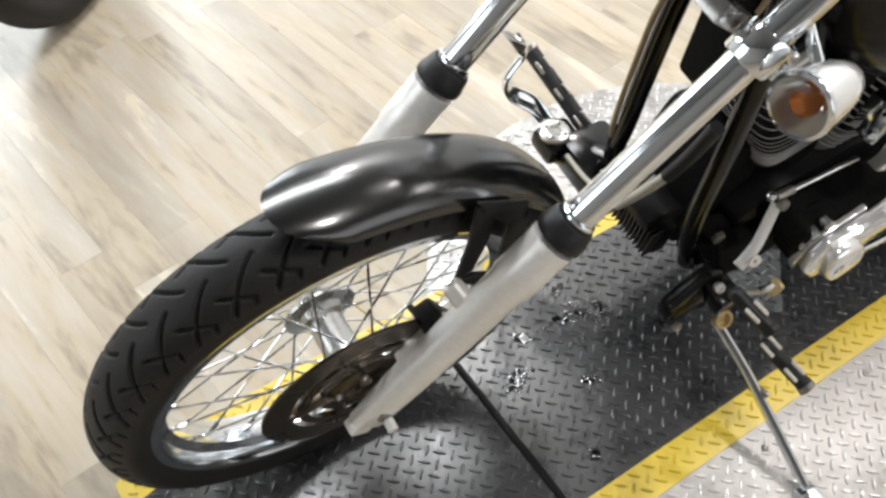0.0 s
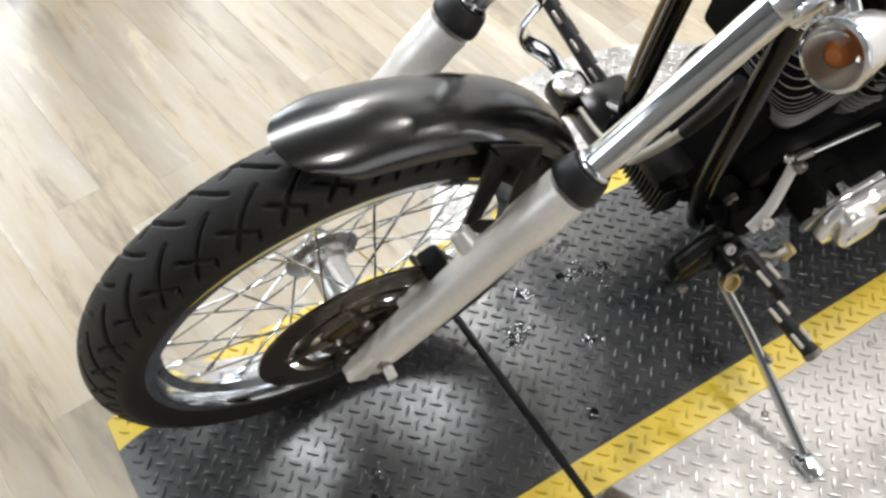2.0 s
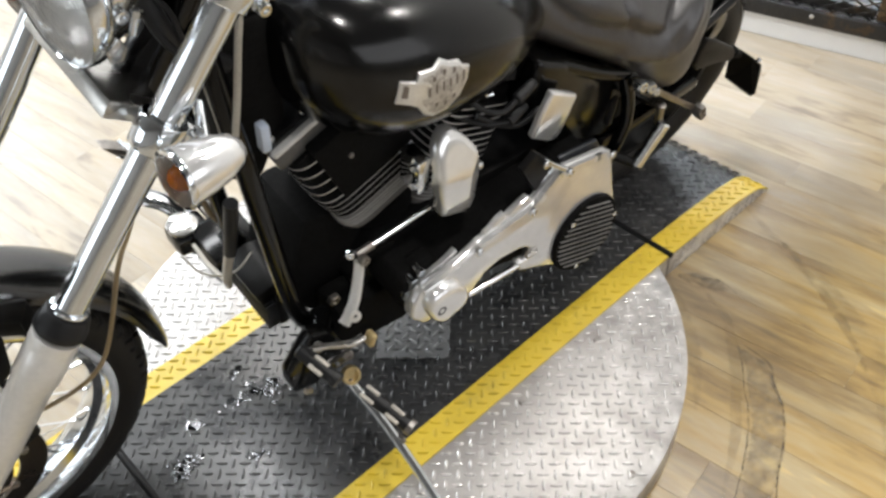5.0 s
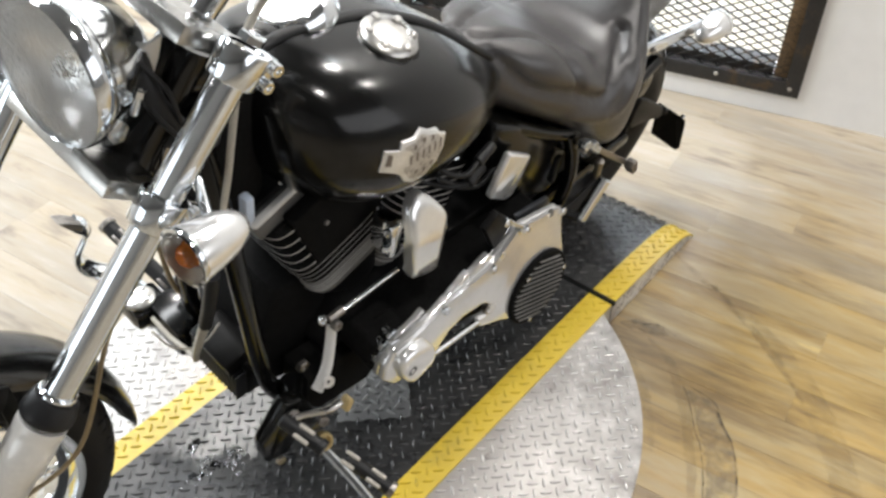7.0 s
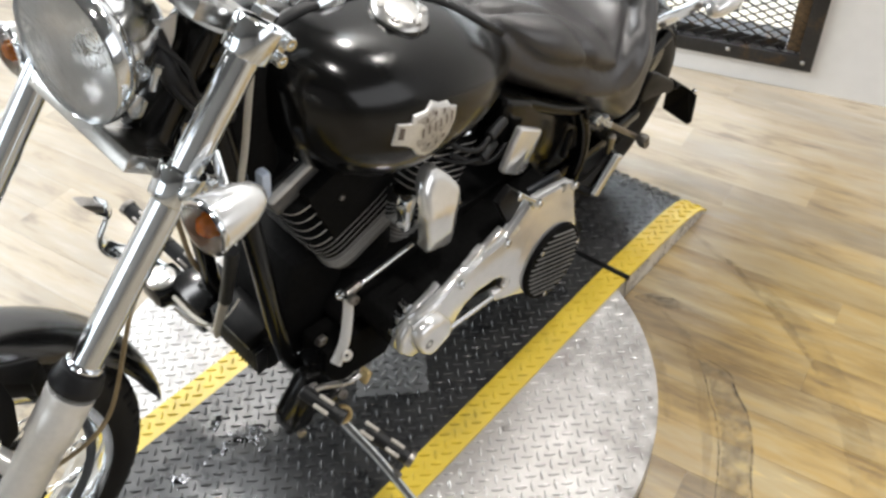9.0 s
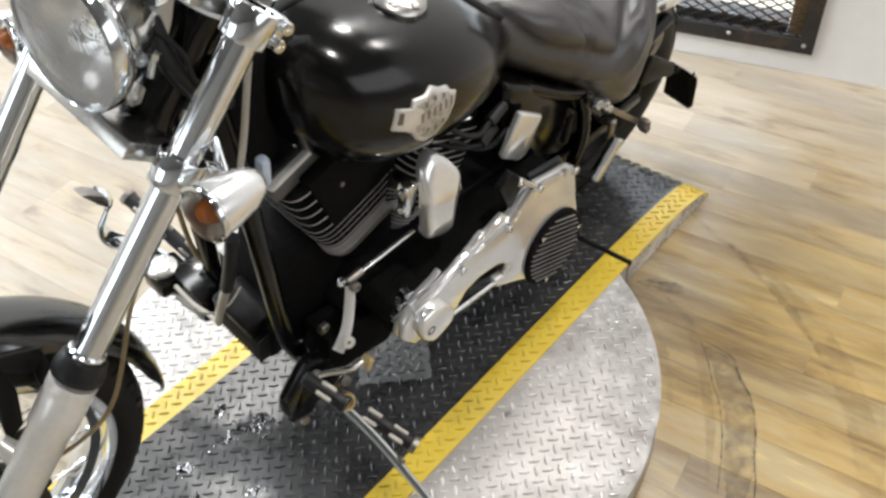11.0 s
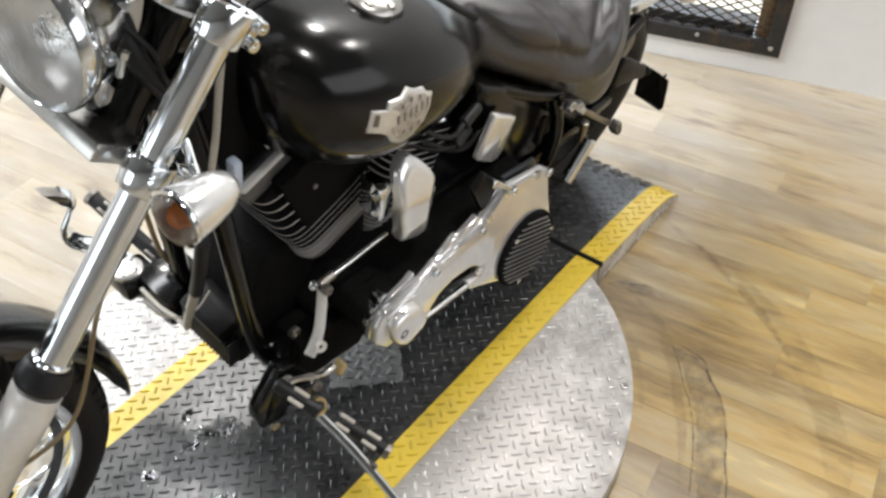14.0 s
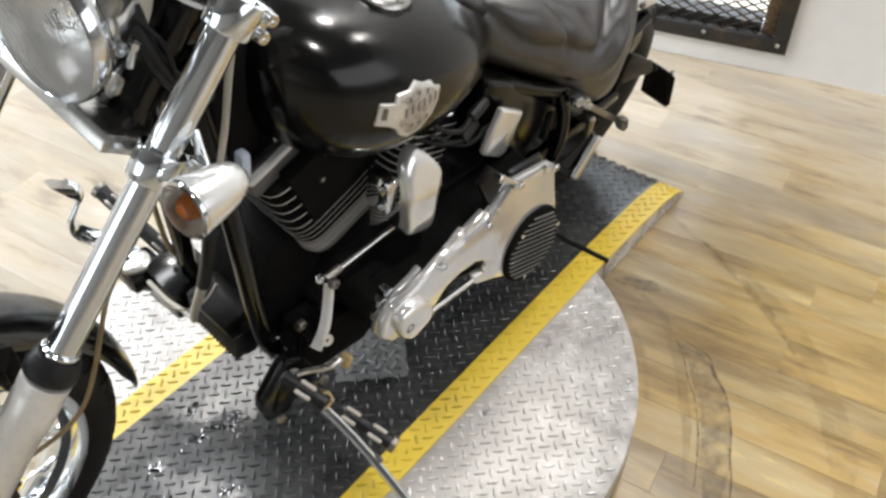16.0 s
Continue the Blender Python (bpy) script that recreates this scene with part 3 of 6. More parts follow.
def lugs(keep, height, bounds, mat, turn=45):
    """Raised tread lugs, crossed in turn on a lattice turned by some degrees, joined in one mesh."""
    verts, faces = [], []
    shape = [(-1, 0), (-0.6, -0.75), (0, -1), (0.6, -0.75), (1, 0), (0.6, 0.75), (0, 1), (-0.6, 0.75)]
    x0, x1, y0, y1 = bounds
    rng = random.Random(3)
    ct, st = math.cos(radians(turn)), math.sin(radians(turn))
    us = [x * ct + y * st for x in (x0, x1) for y in (y0, y1)]
    vs = [-x * st + y * ct for x in (x0, x1) for y in (y0, y1)]
    for i in range(int(min(us) / PITCH) - 1, int(max(us) / PITCH) + 2):
        for j in range(int(min(vs) / PITCH) - 1, int(max(vs) / PITCH) + 2):
            x, y = PITCH * (i * ct - j * st), PITCH * (i * st + j * ct)
            if not keep(x, y):
                continue
            a = radians(turn + (90 if (i + j) % 2 else 0)) + rng.uniform(-0.03, 0.03)
            c, s = math.cos(a), math.sin(a)
            n = len(verts)
            for k, h in ((1.0, -0.0004), (0.80, 0.0022), (0.35, 0.0031)):
                for u, v in shape:
                    px, py = u * 0.0122 * k, v * 0.0031 * k
                    X, Y = x + px * c - py * s, y + px * s + py * c
                    verts.append((X, Y, height(X, Y) + h))
            for q in (0, 8):
                for k in range(8):
                    m = (k + 1) % 8
                    faces.append((n + q + k, n + q + m, n + q + 8 + m, n + q + 8 + k))
            faces.append(tuple(n + 16 + k for k in range(8)))
    me = bpy.data.meshes.new("tread_relief")
    me.from_pydata(verts, [], faces)
    me.materials.append(mat)
    return me


def tread(parent, keep, height, bounds, mat, turn=45):
    ob = new("tread_relief", lugs(keep, height, bounds, mat, turn))
    ob.parent = parent
    return tagged(ob, kind="stuff")


SLOPE = ((0.0, 1.0), (0.35, 0.93), (0.65, 0.80), (0.85, 0.60), (0.95, 0.33), (1.0, 0.05))


def eased(k):
    for (a, p), (b, q) in zip(SLOPE, SLOPE[1:]):
        if k <= b:
            return p + (q - p) * (k - a) / (b - a)
    return SLOPE[-1][1]


def deck_height(x, y):
    """The deck is level, and rolls off to the floor on both ramps."""
    if x < X_FRONT:
        return DECK * eased(min((X_FRONT - x) / (X_FRONT - X_TIP), 1))
    if x > X_REAR:
        return DECK * eased(min((x - X_REAR) / (X_END - X_REAR), 1))
    return DECK


BANDS = (("yellow_edge", Y_NEAR, Y_NEAR + STRIPE, PLATE_YELLOW, "yellow painted edge stripe"), ("black_plate", Y_NEAR + STRIPE, Y_FAR - STRIPE, PLATE_BLACK, "black painted tread plate"), ("yellow_edge", Y_FAR - STRIPE, Y_FAR, PLATE_YELLOW, "yellow painted edge stripe"))


def side_tread(parent, a, b):
    """Raised lugs on the upright near face of the deck."""
    verts, faces = [], []
    for i in range(int(a / PITCH) - 1, int(b / PITCH) + 2):
        for j in range(4):
            x, z = (i + 0.5) * PITCH, (j + 0.3) * PITCH
            if not a + 0.012 < x < b - 0.012 or z > deck_height(x, 0) - 0.014:
                continue
            t = radians(45 if (i + j) % 2 else -45)
            n = len(verts)
            for k, out in ((1.0, 0.0004), (0.7, -0.0016)):
                for u, v in ((-1, 0), (-0.5, -1), (0.5, -1), (1, 0), (0.5, 1), (-0.5, 1)):
                    px, pz = u * 0.0105 * k, v * 0.0028 * k
                    verts.append((x + px * math.cos(t) - pz * math.sin(t), Y_NEAR + 0.002 + out, z + px * math.sin(t) + pz * math.cos(t)))
            faces += [(n + k, n + (k + 1) % 6, n + 6 + (k + 1) % 6, n + 6 + k) for k in range(6)] + [tuple(n + 6 + k for k in range(6))]
    me = bpy.data.meshes.new("side_relief")
    me.from_pydata(verts, [], faces)
    me.materials.append(LUG_BARE)
    ob = new("side_relief", me)
    ob.parent = parent
    tagged(ob, kind="stuff")


def run_of_deck(name, label, x0, x1, gap0, gap1):
    top = empty(name)
    a, b = x0 + gap0, x1 - gap1
    xs = [a + (b - a) * k / 24 for k in range(25)]
    crown = [(x, deck_height(x, 0)) for x in xs]
    for nm, y0, y1, mat, lab in BANDS:
        bm = bmesh.new()
        slab(bm, crown + [(x, max(h - 0.006, 0.0005)) for x, h in reversed(crown)], y0, y1)
        ob = part(nm, bm, mat, top, lab)
        tread(ob, lambda x, y: a + 0.01 < x < b - 0.01 and y0 + 0.008 < y < y1 - 0.008, deck_height, (x0, x1, y0, y1), LUG_YELLOW if mat == PLATE_YELLOW else mat)
    bm = bmesh.new()
    slab(bm, [(x, max(h - 0.0065, 0.0003)) for x, h in crown] + [(b, 0.0), (a, 0.0)], Y_NEAR + 0.002, Y_FAR - 0.002)
    skirt = part("side_skirt", bm, PLATE_BARE, top, "bare metal side skirt", False)
    side_tread(skirt, a, b)
    return tagged(top, label, "ramp" if "ramp" in name else "turntable deck")


def turntable():
    top = empty("turntable")
    bm = bmesh.new()
    lathe(bm, DISC_AT, (0, 0, 1), [(DISC_R - 0.002, 0), (DISC_R, 0.004), (DISC_R, DECK - 0.0055), (DISC_R - 0.002, DECK - 0.004), (0.3, DECK - 0.004), (0, DECK - 0.004)], 128)
    plate = part("disc_plate", bm, PLATE_BARE, top, "bare metal tread plate disc")
    off = lambda x, y: (Vector((x, y, 0)) - DISC_AT).length < DISC_R - 0.014 and not (Y_NEAR - 0.006 < y < Y_FAR + 0.006)
    tread(plate, off, lambda x, y: DECK - 0.004, (-1.2, 0.1, -0.4, 0.9), LUG_BARE)
    for x, y in ((-0.520, -0.037), (-0.277, -0.223), (-0.496, -0.284), (-0.79, -0.04), (-0.78, -0.23), (-0.30, -0.04), (-0.28, 0.70), (-0.52, 0.60), (-0.80, 0.62), (-0.70, 0.84)):
        bm = bmesh.new()
        lathe(bm, (x, y, DECK - 0.004), (0, 0, 1), [(0.0075, 0), (0.0075, 0.0012), (0.004, 0.0022), (0.002, 0.0014), (0, 0.0014)], 14, False)
        part("screw", bm, STEEL, top)
    return tagged(top, "low round tread plate motorcycle turntable", "turntable")


turntable()
run_of_deck("turntable_deck", "black tread plate deck with yellow edges across the turntable", X_FRONT, X_REAR, 0.003, 0.003)
run_of_deck("front_ramp", "black tread plate entry ramp with yellow edges", X_TIP, X_FRONT, 0.0, 0.003)
run_of_deck("rear_ramp", "black tread plate exit ramp with yellow edges", X_REAR, X_END, 0.003, 0.0)


def hinge_strip(x, y1):
    bm = bmesh.new()
    rod(bm, (x, Y_NEAR - 0.004, DECK - 0.001), (x, y1, DECK - 0.001), 0.0075, seg=12)
    return tagged(part("hinge_rod", bm, BLACK_SATIN), "black hinge rod between ramp and deck", "hinge rod", "hinge rods")


hinge_strip(X_FRONT, Y_FAR)
hinge_strip(X_REAR, Y_FAR)


def hatch_plate():
    """A small bare tread plate let into the deck."""
    c, u, v = Vector((-0.549, 0.142)), Vector((-0.70, 0.714)), Vector((0.714, 0.70))
    bm = bmesh.new()
    slab(bm, [tuple(c + p) for p in (u * 0, v * 0.16, u * 0.15 + v * 0.16, u * 0.15)], DECK - 0.002, DECK + 0.0022, 0.0008, 1, "xy")
    ob = part("hatch_plate", bm, PLATE_DULL, None, "", False)
    inside = lambda x, y: 0.012 < (Vector((x, y)) - c).dot(u) < 0.138 and 0.012 < (Vector((x, y)) - c).dot(v) < 0.148
    tread(ob, inside, lambda x, y: DECK + 0.0022, (-0.8, -0.3, 0.1, 0.5), LUG_DULL, 4)
    return tagged(ob, "small bare tread plate cover on the deck", "cover plate")


hatch_plate()


def droplets(cx, cy, spread_x, spread_y, count, seed):
    """A splash of small glinting drops on the deck."""
    rng = random.Random(seed)
    bm = bmesh.new()
    for _ in range(count):
        x, y, r = cx + rng.gauss(0, spread_x), cy + rng.gauss(0, spread_y), rng.uniform(0.0012, 0.0043)
        tmp = bmesh.new()
        bmesh.ops.create_icosphere(tmp, subdivisions=1, radius=r)
        bmesh.ops.scale(tmp, vec=(1, rng.uniform(0.6, 1.6), 0.6), verts=tmp.verts)
        bmesh.ops.rotate(tmp, cent=(0, 0, 0), matrix=Matrix.Rotation(rng.uniform(0, 3.1), 3, "Z"), verts=tmp.verts)
        bmesh.ops.translate(tmp, vec=(x, y, DECK + r * 0.35), verts=tmp.verts)
        join(bm, tmp)
    film = bmesh.new()
    for _ in range(max(2, count // 6)):
        x, y, r = cx + rng.gauss(0, spread_x * 0.8), cy + rng.gauss(0, spread_y * 0.8), rng.uniform(0.004, 0.009)
        ring = [(x + r * rng.uniform(0.6, 1.2) * math.cos(a * 0.5236), y + r * rng.uniform(0.6, 1.2) * math.sin(a * 0.5236)) for a in range(12)]
        slab(film, ring, DECK + 0.0002, DECK + rng.uniform(0.0010, 0.0018), axes="xy")
    tagged(part("puddle", film, WET, None), "dark oily film under drops on the deck", "puddle", kind="stuff")
    ob = part("droplets", bm, SHINY, None)
    return tagged(ob, "glinting drops splashed on the black deck", "droplets", kind="stuff")


for k, (x, y, sx, sy, n) in enumerate(((-1.012, 0.373, 0.010, 0.008, 22), (-1.070, 0.306, 0.016, 0.010, 45), (-0.900, 0.367, 0.024, 0.010, 40), (-0.851, 0.338, 0.014, 0.014, 40), (-0.955, 0.226, 0.009, 0.008, 12), (-0.879, 0.425, 0.010, 0.008, 10), (-1.047, 0.114, 0.006, 0.006, 7), (-1.42, 0.20, 0.03, 0.04, 6))):
    droplets(x, y, sx, sy, n, k)


def floor_mark(name, label, line, wide, mat, seed, height=0.0012):
    """A worn mark on the floor: a ragged thin strip along a line."""
    rng = random.Random(seed)
    pts = smooth_path([Vector((x, y, 0)) for x, y in line], 14)
    bm = bmesh.new()
    rows = []
    for k, p in enumerate(pts):
        q = pts[min(k + 1, len(pts) - 1)] - pts[max(k - 1, 0)]
        n = Vector((-q.y, q.x, 0)).normalized()
        taper = min(1, 0.25 + 3 * min(k, len(pts) - 1 - k) / len(pts))
        w = wide * taper / 2
        jog = n * rng.uniform(-0.15, 0.15) * min(wide, 0.012)
        lo, hi = (0.6, 1.2) if wide < 0.01 else (0.92, 1.06)
        rows.append([bm.verts.new(p + jog + n * w * rng.uniform(lo, hi) + Vector((0, 0, height))), bm.verts.new(p + jog - n * w * rng.uniform(lo, hi) + Vector((0, 0, height)))])
    for a, b in zip(rows, rows[1:]):
        bm.faces.new((a[0], a[1], b[1], b[0]))
    ob = part(name, bm, mat, None, "", False)
    return tagged(ob, label, "floor mark", kind="structure")


ROUND = lambda r, a0, a1: [(DISC_AT.x + r * math.cos(radians(a0 + (a1 - a0) * k / 8)), DISC_AT.y + r * math.sin(radians(a0 + (a1 - a0) * k / 8))) for k in range(9)]
floor_mark("floor_crack", "dark crack in the vinyl floor", [(0.038, -0.038), (0.048, -0.065), (0.068, -0.094), (0.062, -0.149)], 0.004, CRACK, 1, 0.0024)
floor_mark("floor_crack", "dark torn edge in the vinyl floor", [(-0.057, -0.222), (-0.053, -0.251), (-0.061, -0.306), (-0.098, -0.338), (-0.135, -0.381), (-0.204, -0.426), (-0.265, -0.452), (-0.325, -0.482), (-0.42, -0.515)], 0.0055, CRACK, 2, 0.0024)
floor_mark("floor_crack", "dark torn edge in the vinyl floor", [(-0.057, -0.226), (-0.078, -0.246), (-0.108, -0.273), (-0.150, -0.303), (-0.188, -0.338), (-0.265, -0.383), (-0.356, -0.422), (-0.44, -0.452)], 0.0042, CRACK, 3, 0.0024)
floor_mark("scuff_mark", "grey worn patch in the vinyl floor", [(-0.066, -0.245), (-0.085, -0.290), (-0.140, -0.345), (-0.195, -0.386), (-0.265, -0.420), (-0.345, -0.455), (-0.43, -0.484)], 0.060, SCUFF, 4, 0.0012)
floor_mark("scuff_mark", "grey worn patch by a floor crack", [(0.020, -0.020), (0.044, -0.070), (0.056, -0.130)], 0.034, SCUFF, 5, 0.0012)
floor_mark("tyre_track", "faint brown tyre track on the floor", [(0.277, -0.131), (0.208, -0.280), (0.124, -0.417), (0.018, -0.526), (-0.092, -0.605), (-0.191, -0.653), (-0.36, -0.71)], 0.060, TRACK, 6, 0.0016)
floor_mark("tyre_track", "faint brown tyre track on the floor", [(0.33, 0.02), (0.250, -0.165), (0.165, -0.325), (0.06, -0.455)], 0.022, TRACK, 7, 0.0020)
floor_mark("tyre_track", "faint brown tyre track on the floor", [(0.034, -0.057), (-0.008, -0.159), (-0.070, -0.222), (-0.150, -0.285), (-0.267, -0.358), (-0.382, -0.410)], 0.022, TRACK, 8, 0.0016)
floor_mark("tyre_track", "faint brown tyre track on the floor", ROUND(0.625, -60, -5), 0.030, TRACK, 9, 0.0016)

# ---- the motorcycle ----
BIKE = Matrix.Translation((0.0014, 0.3446, 0.0598)) @ pose(0, 0, 0, 0, 0, -3.5) @ pose(0, 0, 0, 10.9, 0, 0)
bike = tagged(empty("motorcycle", None, BIKE), "black cruiser motorcycle with chrome trim leaning on its side stand", "motorcycle")
FW, RW = Vector((-1.384, 0, 0.345)), Vector((0.174, 0, 0.289))
RAKE = Vector((1, 0, 1.26)).normalized()
FORK = Vector((-1.37, 0.013, 0.345))
TURN = Vector((0, 0, 1)).rotation_difference(RAKE).to_matrix()
STEER = Matrix.Translation((-0.86, 0.013, 0.95)) @ Matrix.Rotation(radians(1.0), 4, RAKE) @ Matrix.Translation((0.86, -0.013, -0.95))


def on_fork(z, y=0.0, ahead=0.0):
    """A point on the fork's line at a height, moved aside and ahead of it."""
    p = FORK + RAKE * ((z - FORK.z) / RAKE.z)
    return Vector((p.x - ahead * RAKE.z, p.y + y, z + ahead * RAKE.x))


def tyre(name, centre, radius, half, height, parent, grooves):
    """A tyre with a round crown; grooves are cut into its tread."""
    nu, nv = (1900, 92) if grooves else (96, 32)
    u = np.linspace(0, 2 * np.pi, nu, endpoint=False)
    a = np.linspace(-2.25, 2.25, nv)
    c = np.clip(a, -1.57, 1.57)
    w = np.where(np.abs(a) > 1.57, np.sign(a) * half * (1 - 0.32 * ((np.abs(a) - 1.57) / 0.68) ** 2), np.sin(c) * half)
    r = np.where(np.abs(a) <= 1.57, radius - height * 0.52 * (1 - np.cos(c)), radius - height * (0.52 + 0.48 * (np.abs(a) - 1.57) / 0.68))
    U, A = np.meshgrid(u, a, indexing="ij")
    W, R = np.broadcast_to(w, U.shape).copy(), np.broadcast_to(r, U.shape).copy()
    if grooves:
        cut = np.zeros_like(U)
        for side in (-1, 1):
            s = A * side
            k = U * grooves / (2 * np.pi) + (0.5 if side > 0 else 0.0)
            lines = (
                (0.05, 1.24, lambda s: 0.08 + 1.02 * np.abs(s) ** 0.62, 0.070),
                (0.52, 1.05, lambda s: 0.96 - 1.4 * (s - 0.8), 0.085),
                (1.02, 1.30, lambda s: 0.65 + 0.37 * (s - 1.03), 0.050),
            )
            for lo, hi, f, wd in lines:
                inside = (s > lo) & (s < hi)
                off = np.abs((k - f(np.clip(s, lo, hi)) + 0.5) % 1.0 - 0.5)
                cut = np.maximum(cut, np.where(inside, np.clip((wd - off) / 0.03, 0, 1), 0))
        R = R - cut * 0.0065 * np.cos(np.clip(A, -1.2, 1.2))
        W = W - cut * 0.0065 * np.sin(np.clip(A, -1.2, 1.2))
    pts = np.stack([centre.x + R * np.cos(U), W, centre.z + R * np.sin(U)], -1).reshape(-1, 3)
    idx = np.arange(nu * nv).reshape(nu, nv)
    i2 = np.roll(idx, -1, 0)
    quads = np.stack([idx[:, :-1], idx[:, 1:], i2[:, 1:], i2[:, :-1]], -1).reshape(-1, 4)
    me = bpy.data.meshes.new(name)
    me.from_pydata(pts.tolist(), [], quads.tolist())
    me.materials.append(TYRE)
    me.shade_smooth()
    ob = new(name, me)
    if parent is not None:
        ob.parent = parent
    return ob


def wheel(name, centre, rim_r, tyre_r, half, parent, grooves, spokes, hub_half, label):
    top = empty(name, parent, STEER if spokes else None)
    top["label"] = label
    tyre("tyre", centre, tyre_r, half, tyre_r - rim_r + 0.012, top, grooves)["label"] = "black rubber tyre with curved tread grooves"
    bm = bmesh.new()
    w = half * 0.72
    lathe(bm, centre, (0, 1, 0), [(rim_r - 0.012, -w + 0.004), (rim_r + 0.002, -w), (rim_r + 0.003, -w - 0.004), (rim_r - 0.004, -w - 0.006), (rim_r - 0.016, -w - 0.005), (rim_r - 0.018, -w + 0.001), (rim_r - 0.020, -w * 0.6), (rim_r - 0.032, -w * 0.35), (rim_r - 0.034, 0), (rim_r - 0.032, w * 0.35), (rim_r - 0.020, w * 0.6), (rim_r - 0.016, w), (rim_r - 0.004, w + 0.006), (rim_r + 0.003, w + 0.004), (rim_r + 0.002, w), (rim_r - 0.012, w - 0.004)], 128, False)
    part("rim", bm, CHROME if spokes else BLACK_SATIN, top, "chrome laced rim" if spokes else "")
    if spokes:
        bm = bmesh.new()
        h = hub_half
        lathe(bm, centre, (0, 1, 0), [(0.012, -h - 0.014), (0.030, -h - 0.012), (0.052, -h), (0.056, -h + 0.002), (0.056, -h + 0.007), (0.036, -h + 0.010), (0.034, -h * 0.6), (0.027, -h * 0.5), (0.027, h * 0.5), (0.034, h * 0.6), (0.036, h - 0.010), (0.056, h - 0.007), (0.056, h - 0.002), (0.054, h), (0.034, h + 0.010), (0.030, h + 0.018), (0.012, h + 0.020)], 40)
        part("hub", bm, HUB, top, "satin metal wheel hub")
        for k in range(40):
            side = -1 if k % 2 else 1
            a = 2 * math.pi * k / 40
            b = a + (0.72 if (k // 2) % 2 else -0.72)
            p = centre + Vector((0.047 * math.cos(b), side * (h - 0.004), 0.047 * math.sin(b)))
            q = centre + Vector(((rim_r - 0.033) * math.cos(a), side * 0.006, (rim_r - 0.033) * math.sin(a)))
            bm = bmesh.new()
            rod(bm, p, q, 0.0019, seg=6)
            n = (p - q).normalized()
            rod(bm, q - n * 0.002, q + n * 0.02, 0.0036, seg=6)
            part("spoke", bm, CHROME, top)
    else:
        bm = bmesh.new()
        lathe(bm, centre, (0, 1, 0), [(rim_r - 0.03, -0.02), (0.05, -0.05), (0.03, -0.06), (0.03, 0.06), (0.05, 0.05), (rim_r - 0.03, 0.02)], 48, False)
        part("wheel_disc", bm, BLACK_SATIN, top)
    return top


front_wheel = wheel("front_wheel", FW, 0.286, 0.3495, 0.050, bike, 38, True, 0.052, "spoked chrome front wheel")
rear_wheel = wheel("rear_wheel", RW, 0.205, 0.297, 0.094, bike, 0, False, 0.06, "rear wheel with a wide black tyre")


def ring_plate(centre, r1, r0, thick, seg):
    bm = bmesh.new()
    h = thick / 2
    lathe(bm, centre, (0, 1, 0), [(r0, -h), (r1 - 0.001, -h), (r1, -h + 0.001), (r1, h - 0.001), (r1 - 0.001, h), (r0, h), (r0, -h)], seg, False)
    return bm


def small_bolt(name, at, axis, r, h, mat, parent, seg=6):
    """A bolt head with a dished top."""
    bm = bmesh.new()
    lathe(bm, at, axis, [(r, 0), (r, h * 0.85), (r * 0.85, h), (r * 0.5, h), (r * 0.4, h * 0.7), (0, h * 0.7)], seg, False)
    return part(name, bm, mat, parent)


def brake_disc():
    """A steel disc on a curved chrome carrier, on the left of the front hub."""
    c = FW + Vector((0, -0.078, 0))
    top = part("brake_disc", ring_plate(c, 0.149, 0.107, 0.005, 96), DISC_STEEL, bike, "dark worn steel brake disc", matrix=STEER)
    bm = bmesh.new()
    lathe(bm, c, (0, 1, 0), [(0.026, -0.005), (0.062, -0.004), (0.062, 0.004), (0.026, 0.005)], 40, False)
    lathe(bm, c, (0, 1, 0), [(0.082, -0.004), (0.096, -0.004), (0.097, 0), (0.096, 0.004), (0.082, 0.004), (0.082, -0.004)], 64, False)
    for k in range(5):
        a = 2 * math.pi * k / 5 + 0.3
        d = Vector((math.cos(a), 0, math.sin(a)))
        t = Vector((-d.z, 0, d.x))
        pipe(bm, [c + d * 0.048, c + d * 0.075 + t * 0.012, c + d * 0.106 + t * 0.03], (0.012, 0.010), 10, 4, 0.35)
    part("disc_carrier", bm, DISC_STEEL, top, "dark curved disc carrier")
    bm = bmesh.new()
    lathe(bm, c + Vector((0, -0.005, 0)), (0, -1, 0), [(0.056, 0), (0.050, 0.003), (0.030, 0.005), (0.026, 0.012), (0.016, 0.014)], 40)
    part("carrier_boss", bm, DISC_STEEL, top, "dark disc boss")
    for k in range(5):
        a = 2 * math.pi * k / 5 + 0.3
        small_bolt("bolt", c + Vector((0.041 * math.cos(a), -0.007, 0.041 * math.sin(a))), (0, -1, 0), 0.0065, 0.007, STEEL, top)
        small_bolt("rivet", c + Vector((0.106 * math.cos(a + 0.27), -0.003, 0.106 * math.sin(a + 0.27))), (0, -1, 0), 0.006, 0.003, STEEL, top, 10)
    return top


brake_disc()


def brake_caliper():
    bm = bmesh.new()
    block(bm, (-1.268, -0.078, 0.430), (0.034, 0.046, 0.092), 0.008, Matrix.Rotation(radians(-28), 3, "Y"))
    block(bm, (-1.254, -0.106, 0.448), (0.026, 0.020, 0.065), 0.006, Matrix.Rotation(radians(-28), 3, "Y"))
    top = part("brake_caliper", bm, BLACK_SATIN, bike, "black brake caliper", matrix=STEER)
    for z in (0.425, 0.470):
        small_bolt("bolt", Vector((-1.262 + (z - 0.425) * 0.5, -0.123, z)), (0, -1, 0), 0.007, 0.006, STEEL, top)
    return top


brake_caliper()


